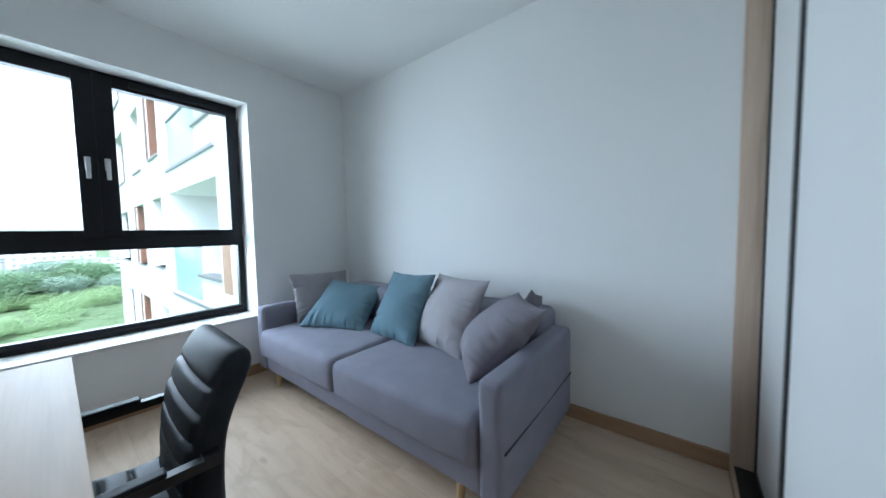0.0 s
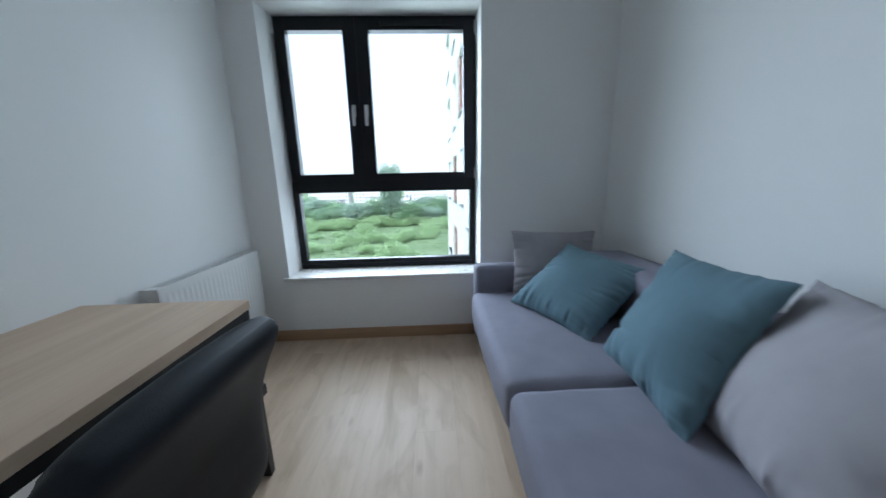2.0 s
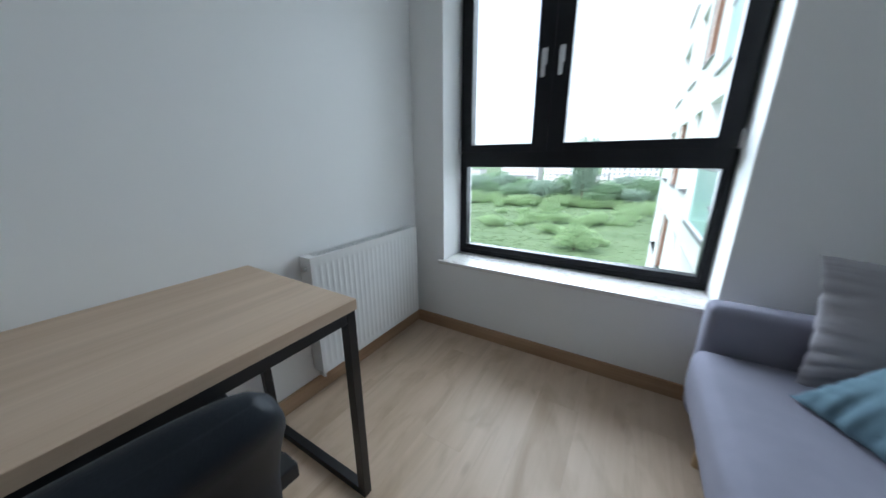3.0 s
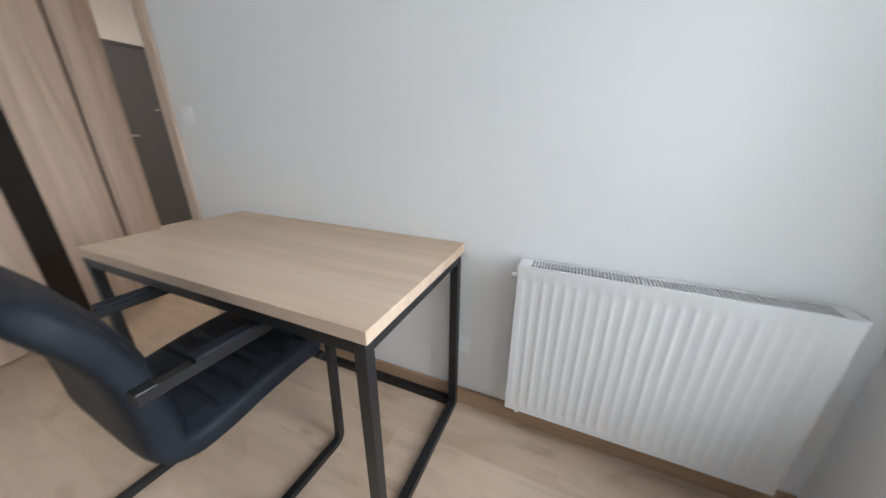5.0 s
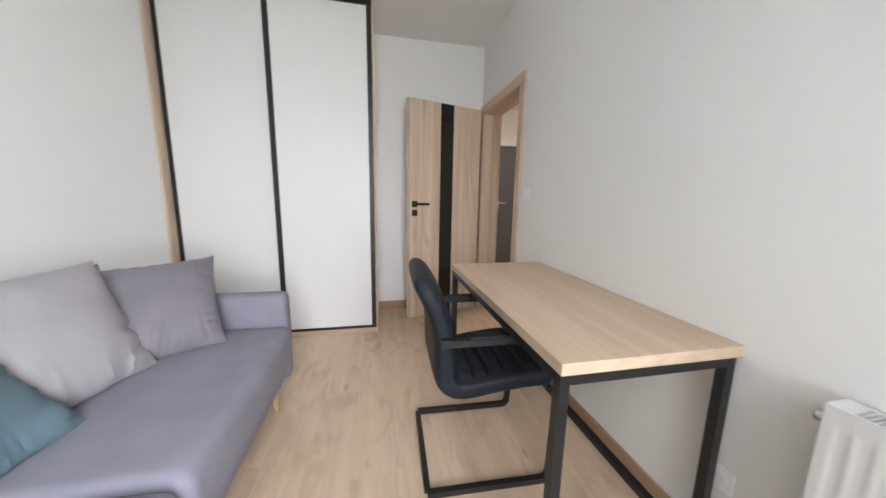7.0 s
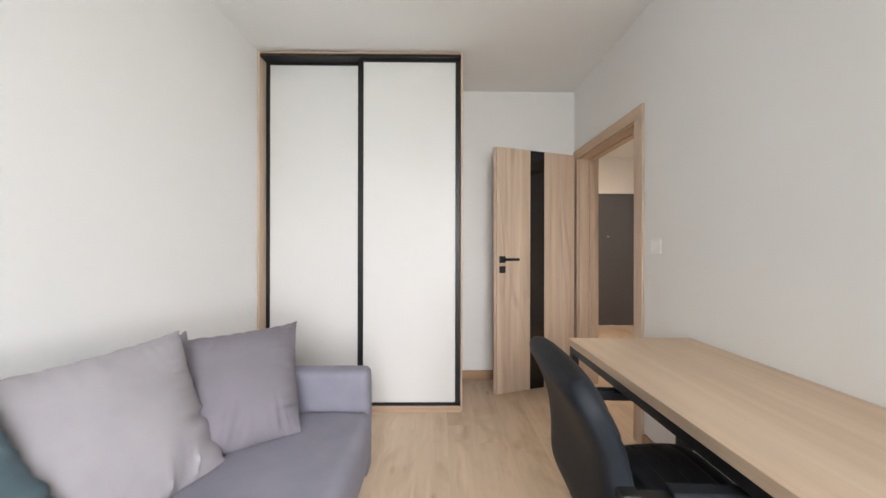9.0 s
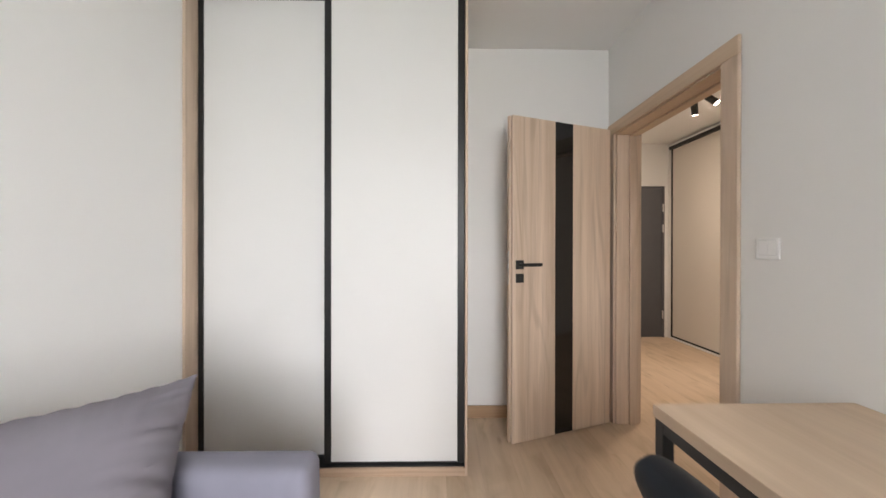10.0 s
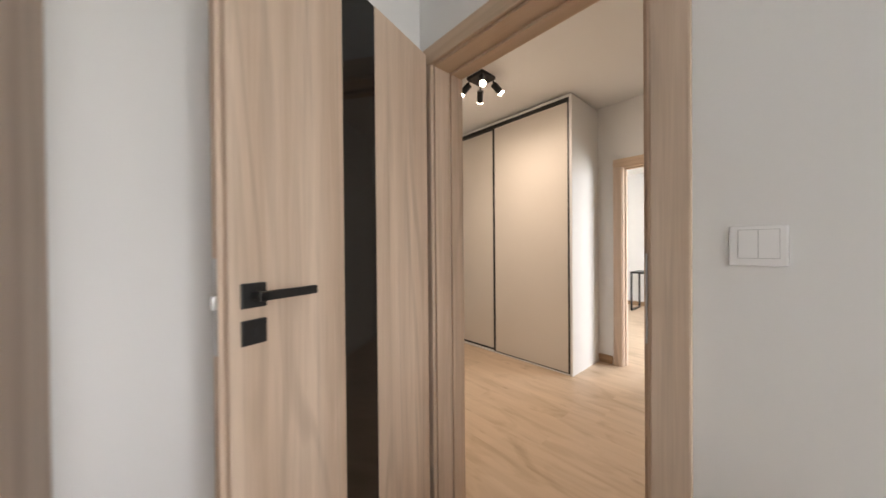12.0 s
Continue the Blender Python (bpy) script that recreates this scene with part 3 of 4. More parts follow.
# ---- switches and socket ----
sw = thing("light_switch", (0.0, 1.088, 1.219), "white double light switch on the wall beside the door", "light switch")
wpart("surround", boxes(((0.0, 1.043, 1.177), (0.0045, 1.127, 1.258)), bevel=0.0036, seg=3), M_PLASTIC, sw)
wpart("rocker", boxes(((0.0045, 1.0572, 1.193), (0.0055, 1.0852, 1.249)), bevel=0.0008), M_PLASTIC, sw)
wpart("rocker", boxes(((0.0045, 1.0862, 1.193), (0.0055, 1.1142, 1.249)), bevel=0.0008), M_PLASTIC, sw)
wpart("rocker_gap", boxes(((0.0040, 1.0562, 1.192), (0.0047, 1.1152, 1.250))), M_GREYHANDLE, sw)
so = thing("wall_socket", (0.0, 2.545, 0.315), "white power socket low on the wall behind the desk", "socket")
wpart("surround", boxes(((0.0, 2.505, 0.275), (0.006, 2.585, 0.355)), bevel=0.004, seg=3), M_PLASTIC, so)
wpart("socket_well", rod(bmesh.new(), (0.0055, 2.545, 0.315), (0.0085, 2.545, 0.315), 0.023, seg=24), M_PLASTIC, so, smooth=True)
for dy in (-0.0095, 0.0095):
    wpart("hole", rod(bmesh.new(), (0.0080, 2.545 + dy, 0.315), (0.0087, 2.545 + dy, 0.315), 0.0022, seg=8), M_DGREY, so)

# ---- built-in wardrobe ----
wd = thing("wardrobe", (1.83, 0.29, 0), "tall sliding wardrobe with white doors and black profiles", "wardrobe")
FY = 0.576
wpart("side_panel", boxes(((1.076, 0.002, 0.0), (1.0885, FY, 2.647)), bevel=0.001), M_OAK_Z, wd, "light oak side panel")
wpart("side_panel", boxes(((2.566, 0.002, 0.0), (W - 0.001, FY, 2.647)), bevel=0.001), M_OAK_Z, wd, "light oak side panel")
wpart("top_trim", boxes(((1.089, FY - 0.03, 2.634), (2.566, FY, 2.647)), bevel=0.001), M_OAK_X, wd)
wpart("plinth", boxes(((1.089, FY - 0.016, 0.0), (2.566, FY, 0.040)), bevel=0.001), M_OAK_X, wd, "light oak plinth")
wpart("body", boxes(((1.089, 0.004, 0.0), (2.566, 0.02, 2.63))), M_PANEL, wd)
wpart("top_track", boxes(((1.089, FY - 0.13, 2.613), (2.566, FY - 0.002, 2.634)), bevel=0.001), M_BLACK, wd)
wpart("bottom_track", boxes(((1.089, FY - 0.13, 0.0), (2.566, FY - 0.016, 0.040)), bevel=0.001), M_BLACK, wd)


def sliding_door(parent, x0, x1, y, s0, s1, z0=0.042, z1=2.615, panel=M_PANEL, bottom=0.014):
    d = wpart("door", boxes(((x0, y - 0.018, z0), (x1, y - 0.006, z1))), panel, parent, "smooth white panel")
    wpart("stile", boxes(((x0 - s0, y - 0.024, z0), (x0 - 0.0005, y, z1)), bevel=0.003), M_BLACK, d)
    wpart("stile", boxes(((x1 + 0.0005, y - 0.024, z0), (x1 + s1, y, z1)), bevel=0.003), M_BLACK, d)
    wpart("bottom_rail", boxes(((x0, y - 0.023, z0 - 0.001), (x1, y - 0.003, z0 + bottom)), bevel=0.002), M_BLACK, d)
    wpart("top_rail", boxes(((x0, y - 0.023, z1 - 0.018), (x1, y - 0.003, z1 + 0.001)), bevel=0.002), M_BLACK, d)


sliding_door(wd, 1.128, 1.815, 0.540, 0.038, 0.034, bottom=0.010)
sliding_door(wd, 1.87, 2.536, 0.492, 0.034, 0.029, bottom=0.020)

# ---- hall ----
hw = thing("wardrobe", (-2.2, -1.1, 0), "tall beige sliding wardrobe with black profiles in the hall", "wardrobe")
wpart("side_panel", boxes(((HALL_W, -0.222, 0.0), (-1.915, -0.200, 2.63)), bevel=0.001), M_PANEL, hw, "white side panel")
wpart("top_track", boxes(((-1.99, HALL_S + 0.02, 2.565), (-1.918, -0.222, 2.606)), bevel=0.001), M_BLACK, hw)
wpart("top_filler", boxes(((-1.99, HALL_S + 0.001, 2.606), (-1.917, -0.222, 2.63)), bevel=0.001), M_PANEL, hw)
wpart("side_filler", boxes(((-1.99, HALL_S + 0.001, 0.0), (-1.917, HALL_S + 0.02, 2.606)), bevel=0.001), M_PANEL, hw)
wpart("bottom_track", boxes(((-1.99, HALL_S + 0.02, 0.0), (-1.920, -0.222, 0.012)), bevel=0.001), M_PANEL, hw)
wpart("body", boxes(((HALL_W + 0.001, HALL_S + 0.001, 0.0), (HALL_W + 0.02, -0.222, 2.63))), M_PANEL, hw)
for a, b, x, rail in ((-1.105, -0.246, -1.921, 0.008), (-1.925, -1.135, -1.950, 0.022)):
    d = wpart("door", boxes(((x - 0.018, a, 0.013), (x - 0.006, b, 2.566))), M_BEIGE, hw, "smooth beige panel")
    wpart("stile", boxes(((x - 0.024, a - 0.026, 0.013), (x, a - 0.0005, 2.566)), bevel=0.003), M_BLACK, d)
    wpart("stile", boxes(((x - 0.024, b + 0.0005, 0.013), (x, b + 0.024, 2.566)), bevel=0.003), M_BLACK, d)
    wpart("bottom_rail", boxes(((x - 0.023, a, 0.0125), (x - 0.003, b, 0.013 + rail)), bevel=0.002), M_BLACK, d)

fd = thing("door_2", (-1.4, HALL_S, 0), "dark graphite grey entrance door, closed", "door", 0, "", "structure")
wpart("frame", boxes(((-1.868, HALL_S - 0.09, 0), (-1.835, HALL_S + 0.012, 2.072)), ((-0.955, HALL_S - 0.09, 0), (-0.922, HALL_S + 0.012, 2.072)),
                     ((-1.835, HALL_S - 0.09, 2.04), (-0.955, HALL_S + 0.012, 2.072)), bevel=0.002), M_FRONTDOOR, fd)
wpart("leaf", boxes(((-1.833, HALL_S - 0.06, 0.006), (-0.957, HALL_S + 0.004, 2.038)), bevel=0.003), M_FRONTDOOR, fd)
for z in (0.26, 1.44, 1.72):
    wpart("hinge", rod(bmesh.new(), (-1.843, HALL_S + 0.014, z), (-1.843, HALL_S + 0.014, z + 0.11), 0.009), M_CHROME, fd, "pale metal hinge", True)
wpart("lock_plate", boxes(((-1.005, HALL_S + 0.004, 1.02), (-0.962, HALL_S + 0.014, 1.16)), bevel=0.003), M_PLASTIC, fd, "pale lock plate")
wpart("upper_lock", boxes(((-1.000, HALL_S + 0.004, 1.47), (-0.958, HALL_S + 0.016, 1.57)), bevel=0.003), M_PLASTIC, fd, "pale upper lock")
lv = rod(bmesh.new(), (-0.985, HALL_S + 0.012, 1.105), (-0.985, HALL_S + 0.05, 1.105), 0.009)
rod(lv, (-0.985, HALL_S + 0.046, 1.105), (-1.11, HALL_S + 0.046, 1.105), 0.009)
wpart("lever", lv, M_CHROME, fd, "polished metal lever", True)
wpart("peephole", rod(bmesh.new(), (-1.39, HALL_S + 0.003, 1.40), (-1.39, HALL_S + 0.010, 1.40), 0.012), M_CHROME, fd, smooth=True)

cl = thing("ceiling_light", (HALL_LIGHT[0], HALL_LIGHT[1], H), "black ceiling light with four tilted spot heads, lit", "ceiling light")
part("base_plate", boxes(((-0.085, -0.085, -0.028), (0.085, 0.085, 0.0)), bevel=0.003), M_BLACK, cl)
for dx, dy, ax, ay in SPOTS:
    p0, p1 = Vector((dx * 0.85, dy * 0.85, -0.068)), Vector((dx * 1.38, dy * 1.38, -0.142))
    d = (p1 - p0).normalized()
    b = rod(bmesh.new(), p0, p1, 0.027, seg=24)
    hd = part("spot_head", b, M_BLACK, cl, "black cylindrical spot head", True)
    part("arm", rod(bmesh.new(), (dx * 0.8, dy * 0.8, -0.028), p0 + d * 0.02, 0.007), M_BLACK, hd, smooth=True)
    part("lens", rod(bmesh.new(), p1, p1 + d * 0.004, 0.0235, seg=24), M_LAMPGLOW, hd, "glowing warm lens")

ft = thing("side_table", (-5.75, -0.30, 0), "black-framed table standing in the far room", "table")
wpart("tabletop", boxes(((-6.05, -0.825, 0.695), (-5.545, 0.25, 0.725)), bevel=0.002), M_STEEL, ft)
for x in (-6.045, -5.58):
    for yy in (-0.82, 0.22):
        wpart("leg", boxes(((x, yy, 0), (x + 0.03, yy + 0.03, 0.695)), bevel=0.002), M_STEEL, ft)
wpart("rail", boxes(((-6.015, -0.82, 0.0), (-5.58, -0.79, 0.025)), bevel=0.002), M_STEEL, ft)
wpart("rail", boxes(((-6.015, 0.22, 0.0), (-5.58, 0.25, 0.025)), bevel=0.002), M_STEEL, ft)

# ---- sofa ----
sofa = thing("sofa", (2.06, 2.385, 0), "lilac-grey fabric sofa with box arms on pale wooden legs", "sofa")


def soft(lo, hi, r, swell=0.0, seg=4, wrinkle=0.0, seed=0):
    """An upholstered block with rounded edges, slightly swollen faces and faint folds."""
    bm = bmesh.new()
    nx, ny, nz = [max(2, int((b - a) / 0.05)) for a, b in zip(lo, hi)]
    c, h = [(a + b) / 2 for a, b in zip(lo, hi)], [(b - a) / 2 for a, b in zip(lo, hi)]
    seen = {}

    def vert(p):
        key = tuple(round(q, 5) for q in p)
        if key not in seen:
            inner = Vector([max(-h[i] + r, min(h[i] - r, p[i])) for i in range(3)])
            d = Vector(p) - inner
            q = inner + d.normalized() * r if d.length > 1e-6 else Vector(p)
            u = [q[i] / h[i] for i in range(3)]
            bulge = Vector([u[i] * swell * max(0, (1 - u[(i + 1) % 3] ** 2)) * max(0, (1 - u[(i + 2) % 3] ** 2)) for i in range(3)])
            q = q + bulge
            if wrinkle:
                q = q + wrinkle * (noise.noise_vector((Vector(c) + q) * 5 + Vector((seed, 0, 0))) + 0.45 * noise.noise_vector((Vector(c) + q) * 13 + Vector((0, seed, 0))))
            seen[key] = bm.verts.new(q + Vector(c))
        return seen[key]
    def steps(hh, n):
        core = [(-hh + r) + 2 * (hh - r) * k / n for k in range(n + 1)]
        rim = [r * k / seg for k in range(seg)]
        return [-hh + q for q in rim] + core + [hh - q for q in reversed(rim)]
    sx, sy, sz = steps(h[0], nx), steps(h[1], ny), steps(h[2], nz)
    for ax, (s1, s2) in enumerate(((sy, sz), (sz, sx), (sx, sy))):
        for sign in (-1, 1):
            for i in range(len(s1) - 1):
                for j in range(len(s2) - 1):
                    quad = []
                    for a, b in ((i, j), (i + 1, j), (i + 1, j + 1), (i, j + 1)):
                        p = [0, 0, 0]
                        p[ax], p[(ax + 1) % 3], p[(ax + 2) % 3] = sign * h[ax], s1[a], s2[b]
                        quad.append(vert(p))
                    if len(set(quad)) == 4:
                        bm.faces.new(quad if sign > 0 else quad[::-1])
    return bm


wpart("base", soft((1.600, 1.395, 0.115), (2.550, 3.395, 0.262), 0.018, wrinkle=0.005, seed=2), M_SOFA, sofa, smooth=True)
wpart("seat_cushion", soft((1.552, 1.402, 0.235), (2.33, 2.3925, 0.452), 0.045, 0.012, wrinkle=0.0045, seed=3), M_SOFA, sofa, "plump grey seat cushion", True)
wpart("seat_cushion", soft((1.552, 2.3975, 0.235), (2.33, 3.388, 0.452), 0.045, 0.012, wrinkle=0.0045, seed=9), M_SOFA, sofa, "plump grey seat cushion", True)
wpart("backrest", soft((2.27, 1.405, 0.30), (2.558, 2.393, 0.715), 0.05, 0.012, wrinkle=0.0045, seed=5), M_SOFA, sofa, smooth=True)
wpart("backrest", soft((2.27, 2.397, 0.30), (2.558, 3.385, 0.715), 0.05, 0.012, wrinkle=0.0045, seed=7), M_SOFA, sofa, smooth=True)
for a, b in ((1.288, 1.4), (3.390, 3.502)):
    wpart("arm", soft((1.580, a, 0.112), (2.47, b, 0.622), 0.032, 0.004, wrinkle=0.0015, seed=a), M_SOFA, sofa, "padded box arm", True)
# a dark strip stands in for the shade in the gap under the arm's panel
wpart("seam", boxes(((1.60, 1.2835, 0.343), (2.45, 1.2885, 0.350))), M_LEATHER, sofa, "dark strip for the shaded gap along the outer side of the arm")
for x in (1.635, 2.48):
    for yy in (1.515, 3.262):
        lg = rod(bmesh.new(), (x - 0.012 if x < 2 else x, yy, 0.0), (x, yy, 0.14), 0.014, 0.025)
        wpart("leg", lg, M_PALEWOOD, sofa, "tapered pale wooden leg", True)


def cushion(bl, br, tr, tl, thick, material, label, seed, pinch=0.035):
    """A square throw pillow between four corner points, with pinched seams, pulled corners and folds."""
    bl, br, tr, tl = [Vector(p) for p in (bl, br, tr, tl)]
    c = (bl + br + tr + tl) / 4
    nrm = ((br - bl) + (tr - tl)).cross((tl - bl) + (tr - br)).normalized()
    base = Vector((c.x, c.y, min(bl.z, br.z, tr.z, tl.z)))
    ob = thing("cushion", base, label, "cushion", group="throw cushions on the sofa")
    N = 64
    bm = bmesh.new()
    rows = {}

    def ridges(along, k):
        return noise.noise(Vector((along * 13 + seed * 3.1, k * 7.7, 0.3))) + 0.5 * noise.noise(Vector((along * 27 + seed, k * 3.3, 0.7)))

    def pucker(along, away, k):
        """Creases that run in from a seam, some short, some long, and fade."""
        reach = 0.07 + 0.16 * max(0.0, 0.45 + noise.noise(Vector((along * 5 + seed * 1.7, k * 5.1, 2.0))))
        lean = along + 0.5 * away * noise.noise(Vector((along * 3, k * 2.0, seed)))
        return (0.38 - abs(ridges(lean, k))) * math.exp(-(away / reach) ** 2)

    for side in (1, -1):
        for i in range(N + 1):
            for j in range(N + 1):
                edge = i in (0, N) or j in (0, N)
                if side < 0 and edge:
                    rows[side, i, j] = rows[1, i, j]
                    continue
                # a little denser towards the seams
                f, g = i / N, j / N
                u = 0.45 * f + 0.55 * (0.5 - 0.5 * math.cos(math.pi * f))
                w = 0.45 * g + 0.55 * (0.5 - 0.5 * math.cos(math.pi * g))
                a, b = 2 * u - 1, 2 * w - 1
                uu, ww = u - pinch * (1 - b * b) * a, w - pinch * (1 - a * a) * b
                # the seam itself is drawn in by its creases
                draw = 0.030 * (1 - max(a ** 8, b ** 8)) + 0.013
                for v, along, k in ((w, u, 1), (1 - w, u, 2)):
                    ww += (0.5 - w) * 2 * draw * (abs(ridges(along, k)) - 0.25) * math.exp(-(v / 0.06) ** 2)
                for v, along, k in ((u, w, 3), (1 - u, w, 4)):
                    uu += (0.5 - u) * 2 * draw * (abs(ridges(along, k)) - 0.25) * math.exp(-(v / 0.06) ** 2)
                p = bl * (1 - uu) * (1 - ww) + br * uu * (1 - ww) + tr * uu * ww + tl * (1 - uu) * ww
                prof = ((1 - abs(a) ** 2.8) * (1 - abs(b) ** 2.8)) ** 0.6 * 1.06 * (1 - 0.16 * b) * (0.80 + 0.20 * (1 - a * a) * (1 - b * b))
                rel = 0.9 * pucker(u, w, 1) + 0.4 * pucker(u, 1 - w, 2) + 0.7 * pucker(w, u, 3) + pucker(w, 1 - u, 4)
                soft_wave = noise.noise(Vector((uu * 2.4 + seed, ww * 2.4, side * 3)))
                off = thick / 2 * prof + (0 if edge else (0.031 * rel + 0.015 * soft_wave) * min(1.0, prof * 2.0))
                q = p + nrm * side * off
                if edge:
                    q = q + nrm * 0.003 * math.sin(17 * (u + w) + seed)
                rows[side, i, j] = bm.verts.new(q - base)
    for side in (1, -1):
        for i in range(N):
            for j in range(N):
                quad = [rows[side, i, j], rows[side, i + 1, j], rows[side, i + 1, j + 1], rows[side, i, j + 1]]
                if len(set(quad)) == 4:
                    bm.faces.new(quad if side > 0 else quad[::-1])
    part("cover", bm, material, ob, smooth=True)
    return ob


cushion((1.80, 3.275, 0.445), (2.34, 3.30, 0.445), (2.40, 3.45, 0.83), (1.82, 3.425, 0.855), 0.15, M_GREY, "pale grey square cushion leaning on the sofa arm", 1.0)
cushion((1.755, 3.16, 0.468), (1.985, 2.66, 0.455), (2.39, 2.83, 0.72), (2.16, 3.32, 0.78), 0.17, M_BLUE, "teal blue square cushion tilted back on the sofa", 2.0)
cushion((2.02, 2.62, 0.445), (1.965, 2.11, 0.450), (2.26, 2.16, 0.895), (2.32, 2.66, 0.875), 0.16, M_BLUE, "teal blue square cushion standing against the backrest", 3.0)
cushion((2.10, 2.28, 0.45), (1.985, 1.76, 0.455), (2.21, 1.69, 0.895), (2.37, 2.21, 0.885), 0.17, M_GREY, "pale grey square cushion against the backrest", 4.0)
cushion((2.14, 1.86, 0.45), (1.80, 1.585, 0.450), (1.972, 1.262, 0.828), (2.325, 1.56, 0.82), 0.24, M_DGREY, "slate grey square cushion slumped on the sofa arm", 5.0)

cushion((2.20, 1.62, 0.45), (2.54, 1.60, 0.45), (2.53, 1.49, 0.77), (2.35, 1.485, 0.842), 0.12, M_DGREY, "slate grey square cushion tucked into the sofa corner", 6.0)

# ---- chair ----
chair = thing("cantilever_chair", (0.625, 1.928, 0), "dark grey leather cantilever chair with armrests at the desk", "chair", -2.4)


def padded(pts, wide, thick, grooves, span=(0.0, 1.0), n=56):
    """A stretch of an upholstered shell along a profile in the xz plane: a rounded section with stitched channels across its front."""
    bm = bmesh.new()
    pts = [Vector((p[0], 0, p[1])) for p in pts]
    acc = [0.0]
    for a, b in zip(pts, pts[1:]):
        acc.append(acc[-1] + (b - a).length)
    total = acc[-1]
    S_N = 160
    rings = []
    for k in range(round(S_N * span[0]), round(S_N * span[1]) + 1):
        d = total * k / S_N
        i = max(j for j in range(len(acc) - 1) if acc[j] <= d + 1e-9)
        f = (d - acc[i]) / max(1e-9, acc[i + 1] - acc[i])
        def cat(j):
            return pts[max(0, min(len(pts) - 1, j))]
        p0, p1, p2, p3 = cat(i - 1), cat(i), cat(i + 1), cat(i + 2)
        p = 0.5 * ((2 * p1) + (p2 - p0) * f + (2 * p0 - 5 * p1 + 4 * p2 - p3) * f * f + (3 * p1 - p0 - 3 * p2 + p3) * f ** 3)
        t = 0.5 * ((p2 - p0) + 2 * (2 * p0 - 5 * p1 + 4 * p2 - p3) * f + 3 * (3 * p1 - p0 - 3 * p2 + p3) * f * f)
        t.normalize()
        front = Vector((-t.z, 0, t.x))
        e = min(d, total - d) / (thick * 0.6)
        cap = math.sqrt(max(0.0, 1 - (1 - min(1, e)) ** 2)) if e < 1 else 1.0
        cap = max(cap, 0.06)
        dent = sum(math.exp(-((d - g) / 0.007) ** 2) for g in grooves)
        ring = []
        for m in range(n):
            a = 2 * math.pi * m / n
            cy, cz = math.cos(a), math.sin(a)
            y = wide / 2 * (1 - 0.20 * max(0.0, 1 - (total - d) / 0.09) ** 2 - 0.12 * max(0.0, 1 - d / 0.06) ** 2) * math.copysign(abs(cy) ** 0.34, cy)
            z = thick / 2 * (1 - 0.17 * max(0.0, min(1.0, (d - 0.5) / 0.36))) * cap * math.copysign(abs(cz) ** 0.55, cz)
            if cz > 0 and abs(y) < wide / 2 - 0.035:
                z += cap * 0.014 * (1 - (2 * y / wide) ** 2) - 0.012 * dent * cap
            ring.append(bm.verts.new(p + front * z + Vector((0, y, 0))))
        rings.append(ring)
    for r, s in zip(rings, rings[1:]):
        for m in range(n):
            bm.faces.new((r[m], r[(m + 1) % n], s[(m + 1) % n], s[m]))
    bm.faces.new(rings[0])
    bm.faces.new(rings[-1])
    return bm


SHELL = [(-0.275, 0.453), (-0.18, 0.458), (-0.05, 0.447), (0.07, 0.430), (0.138, 0.434), (0.174, 0.470), (0.180, 0.56), (0.187, 0.64), (0.203, 0.715), (0.238, 0.798), (0.287, 0.883)]
CHANNELS = [0.07, 0.135, 0.20, 0.265, 0.33, 0.53, 0.595, 0.66, 0.725, 0.79]
part("seat", padded(SHELL, 0.458, 0.090, CHANNELS, (0.0, 0.49)), M_LEATHER, chair, "channelled dark leather seat", True)
part("backrest", padded(SHELL, 0.458, 0.090, CHANNELS, (0.49, 1.0)), M_LEATHER, chair, "channelled dark leather backrest curving up from the seat", True)
FW = 0.243
for s in (-1, 1):
    y = s * FW
    pts = [(0.247, y, 0.0125)] + bend((0.2, y, 0.0125), (-0.262, y, 0.0125), (-0.275, y, 0.3), 0.035) + bend((-0.262, y, 0.0125), (-0.285, y, 0.648), (0.2, y, 0.648), 0.05) + [(0.200, s * (FW + 0.002), 0.647)]
    part("side_frame", sweep(bmesh.new(), pts, 0.025, 0.025, up=(0, 1, 0)), M_STEEL, chair)
    part("arm_pad", boxes(((-0.17, y - 0.019, 0.6605), (0.10, y + 0.019, 0.674)), bevel=0.006, seg=3), M_LEATHER, chair, "leather-wrapped arm pad")
    part("arm_bracket", boxes(((0.165, min(s * 0.21, s * (FW + 0.016)), 0.634), (0.206, max(s * 0.21, s * (FW + 0.016)), 0.664)), bevel=0.003), M_STEEL, chair)
part("foot_bar", boxes(((0.235, -FW + 0.0126, 0.0), (0.260, FW - 0.0126, 0.025)), bevel=0.002), M_STEEL, chair)
part("seat_bar", boxes(((-0.262, -FW + 0.0126, 0.405), (-0.237, FW - 0.0126, 0.425)), bevel=0.002), M_STEEL, chair)
part("back_bar", boxes(((0.188, -FW, 0.636), (0.200, FW, 0.656)), bevel=0.002), M_STEEL, chair)

# ---- outside ----
GROUND = -26.0
gm = bmesh.new()
bmesh.ops.create_grid(gm, x_segments=2, y_segments=2, size=1800)
bmesh.ops.translate(gm, vec=(0, 1500, GROUND), verts=gm.verts)
structure("ground", gm, M_MEADOW, "wild green meadow reaching to the horizon", "ground")

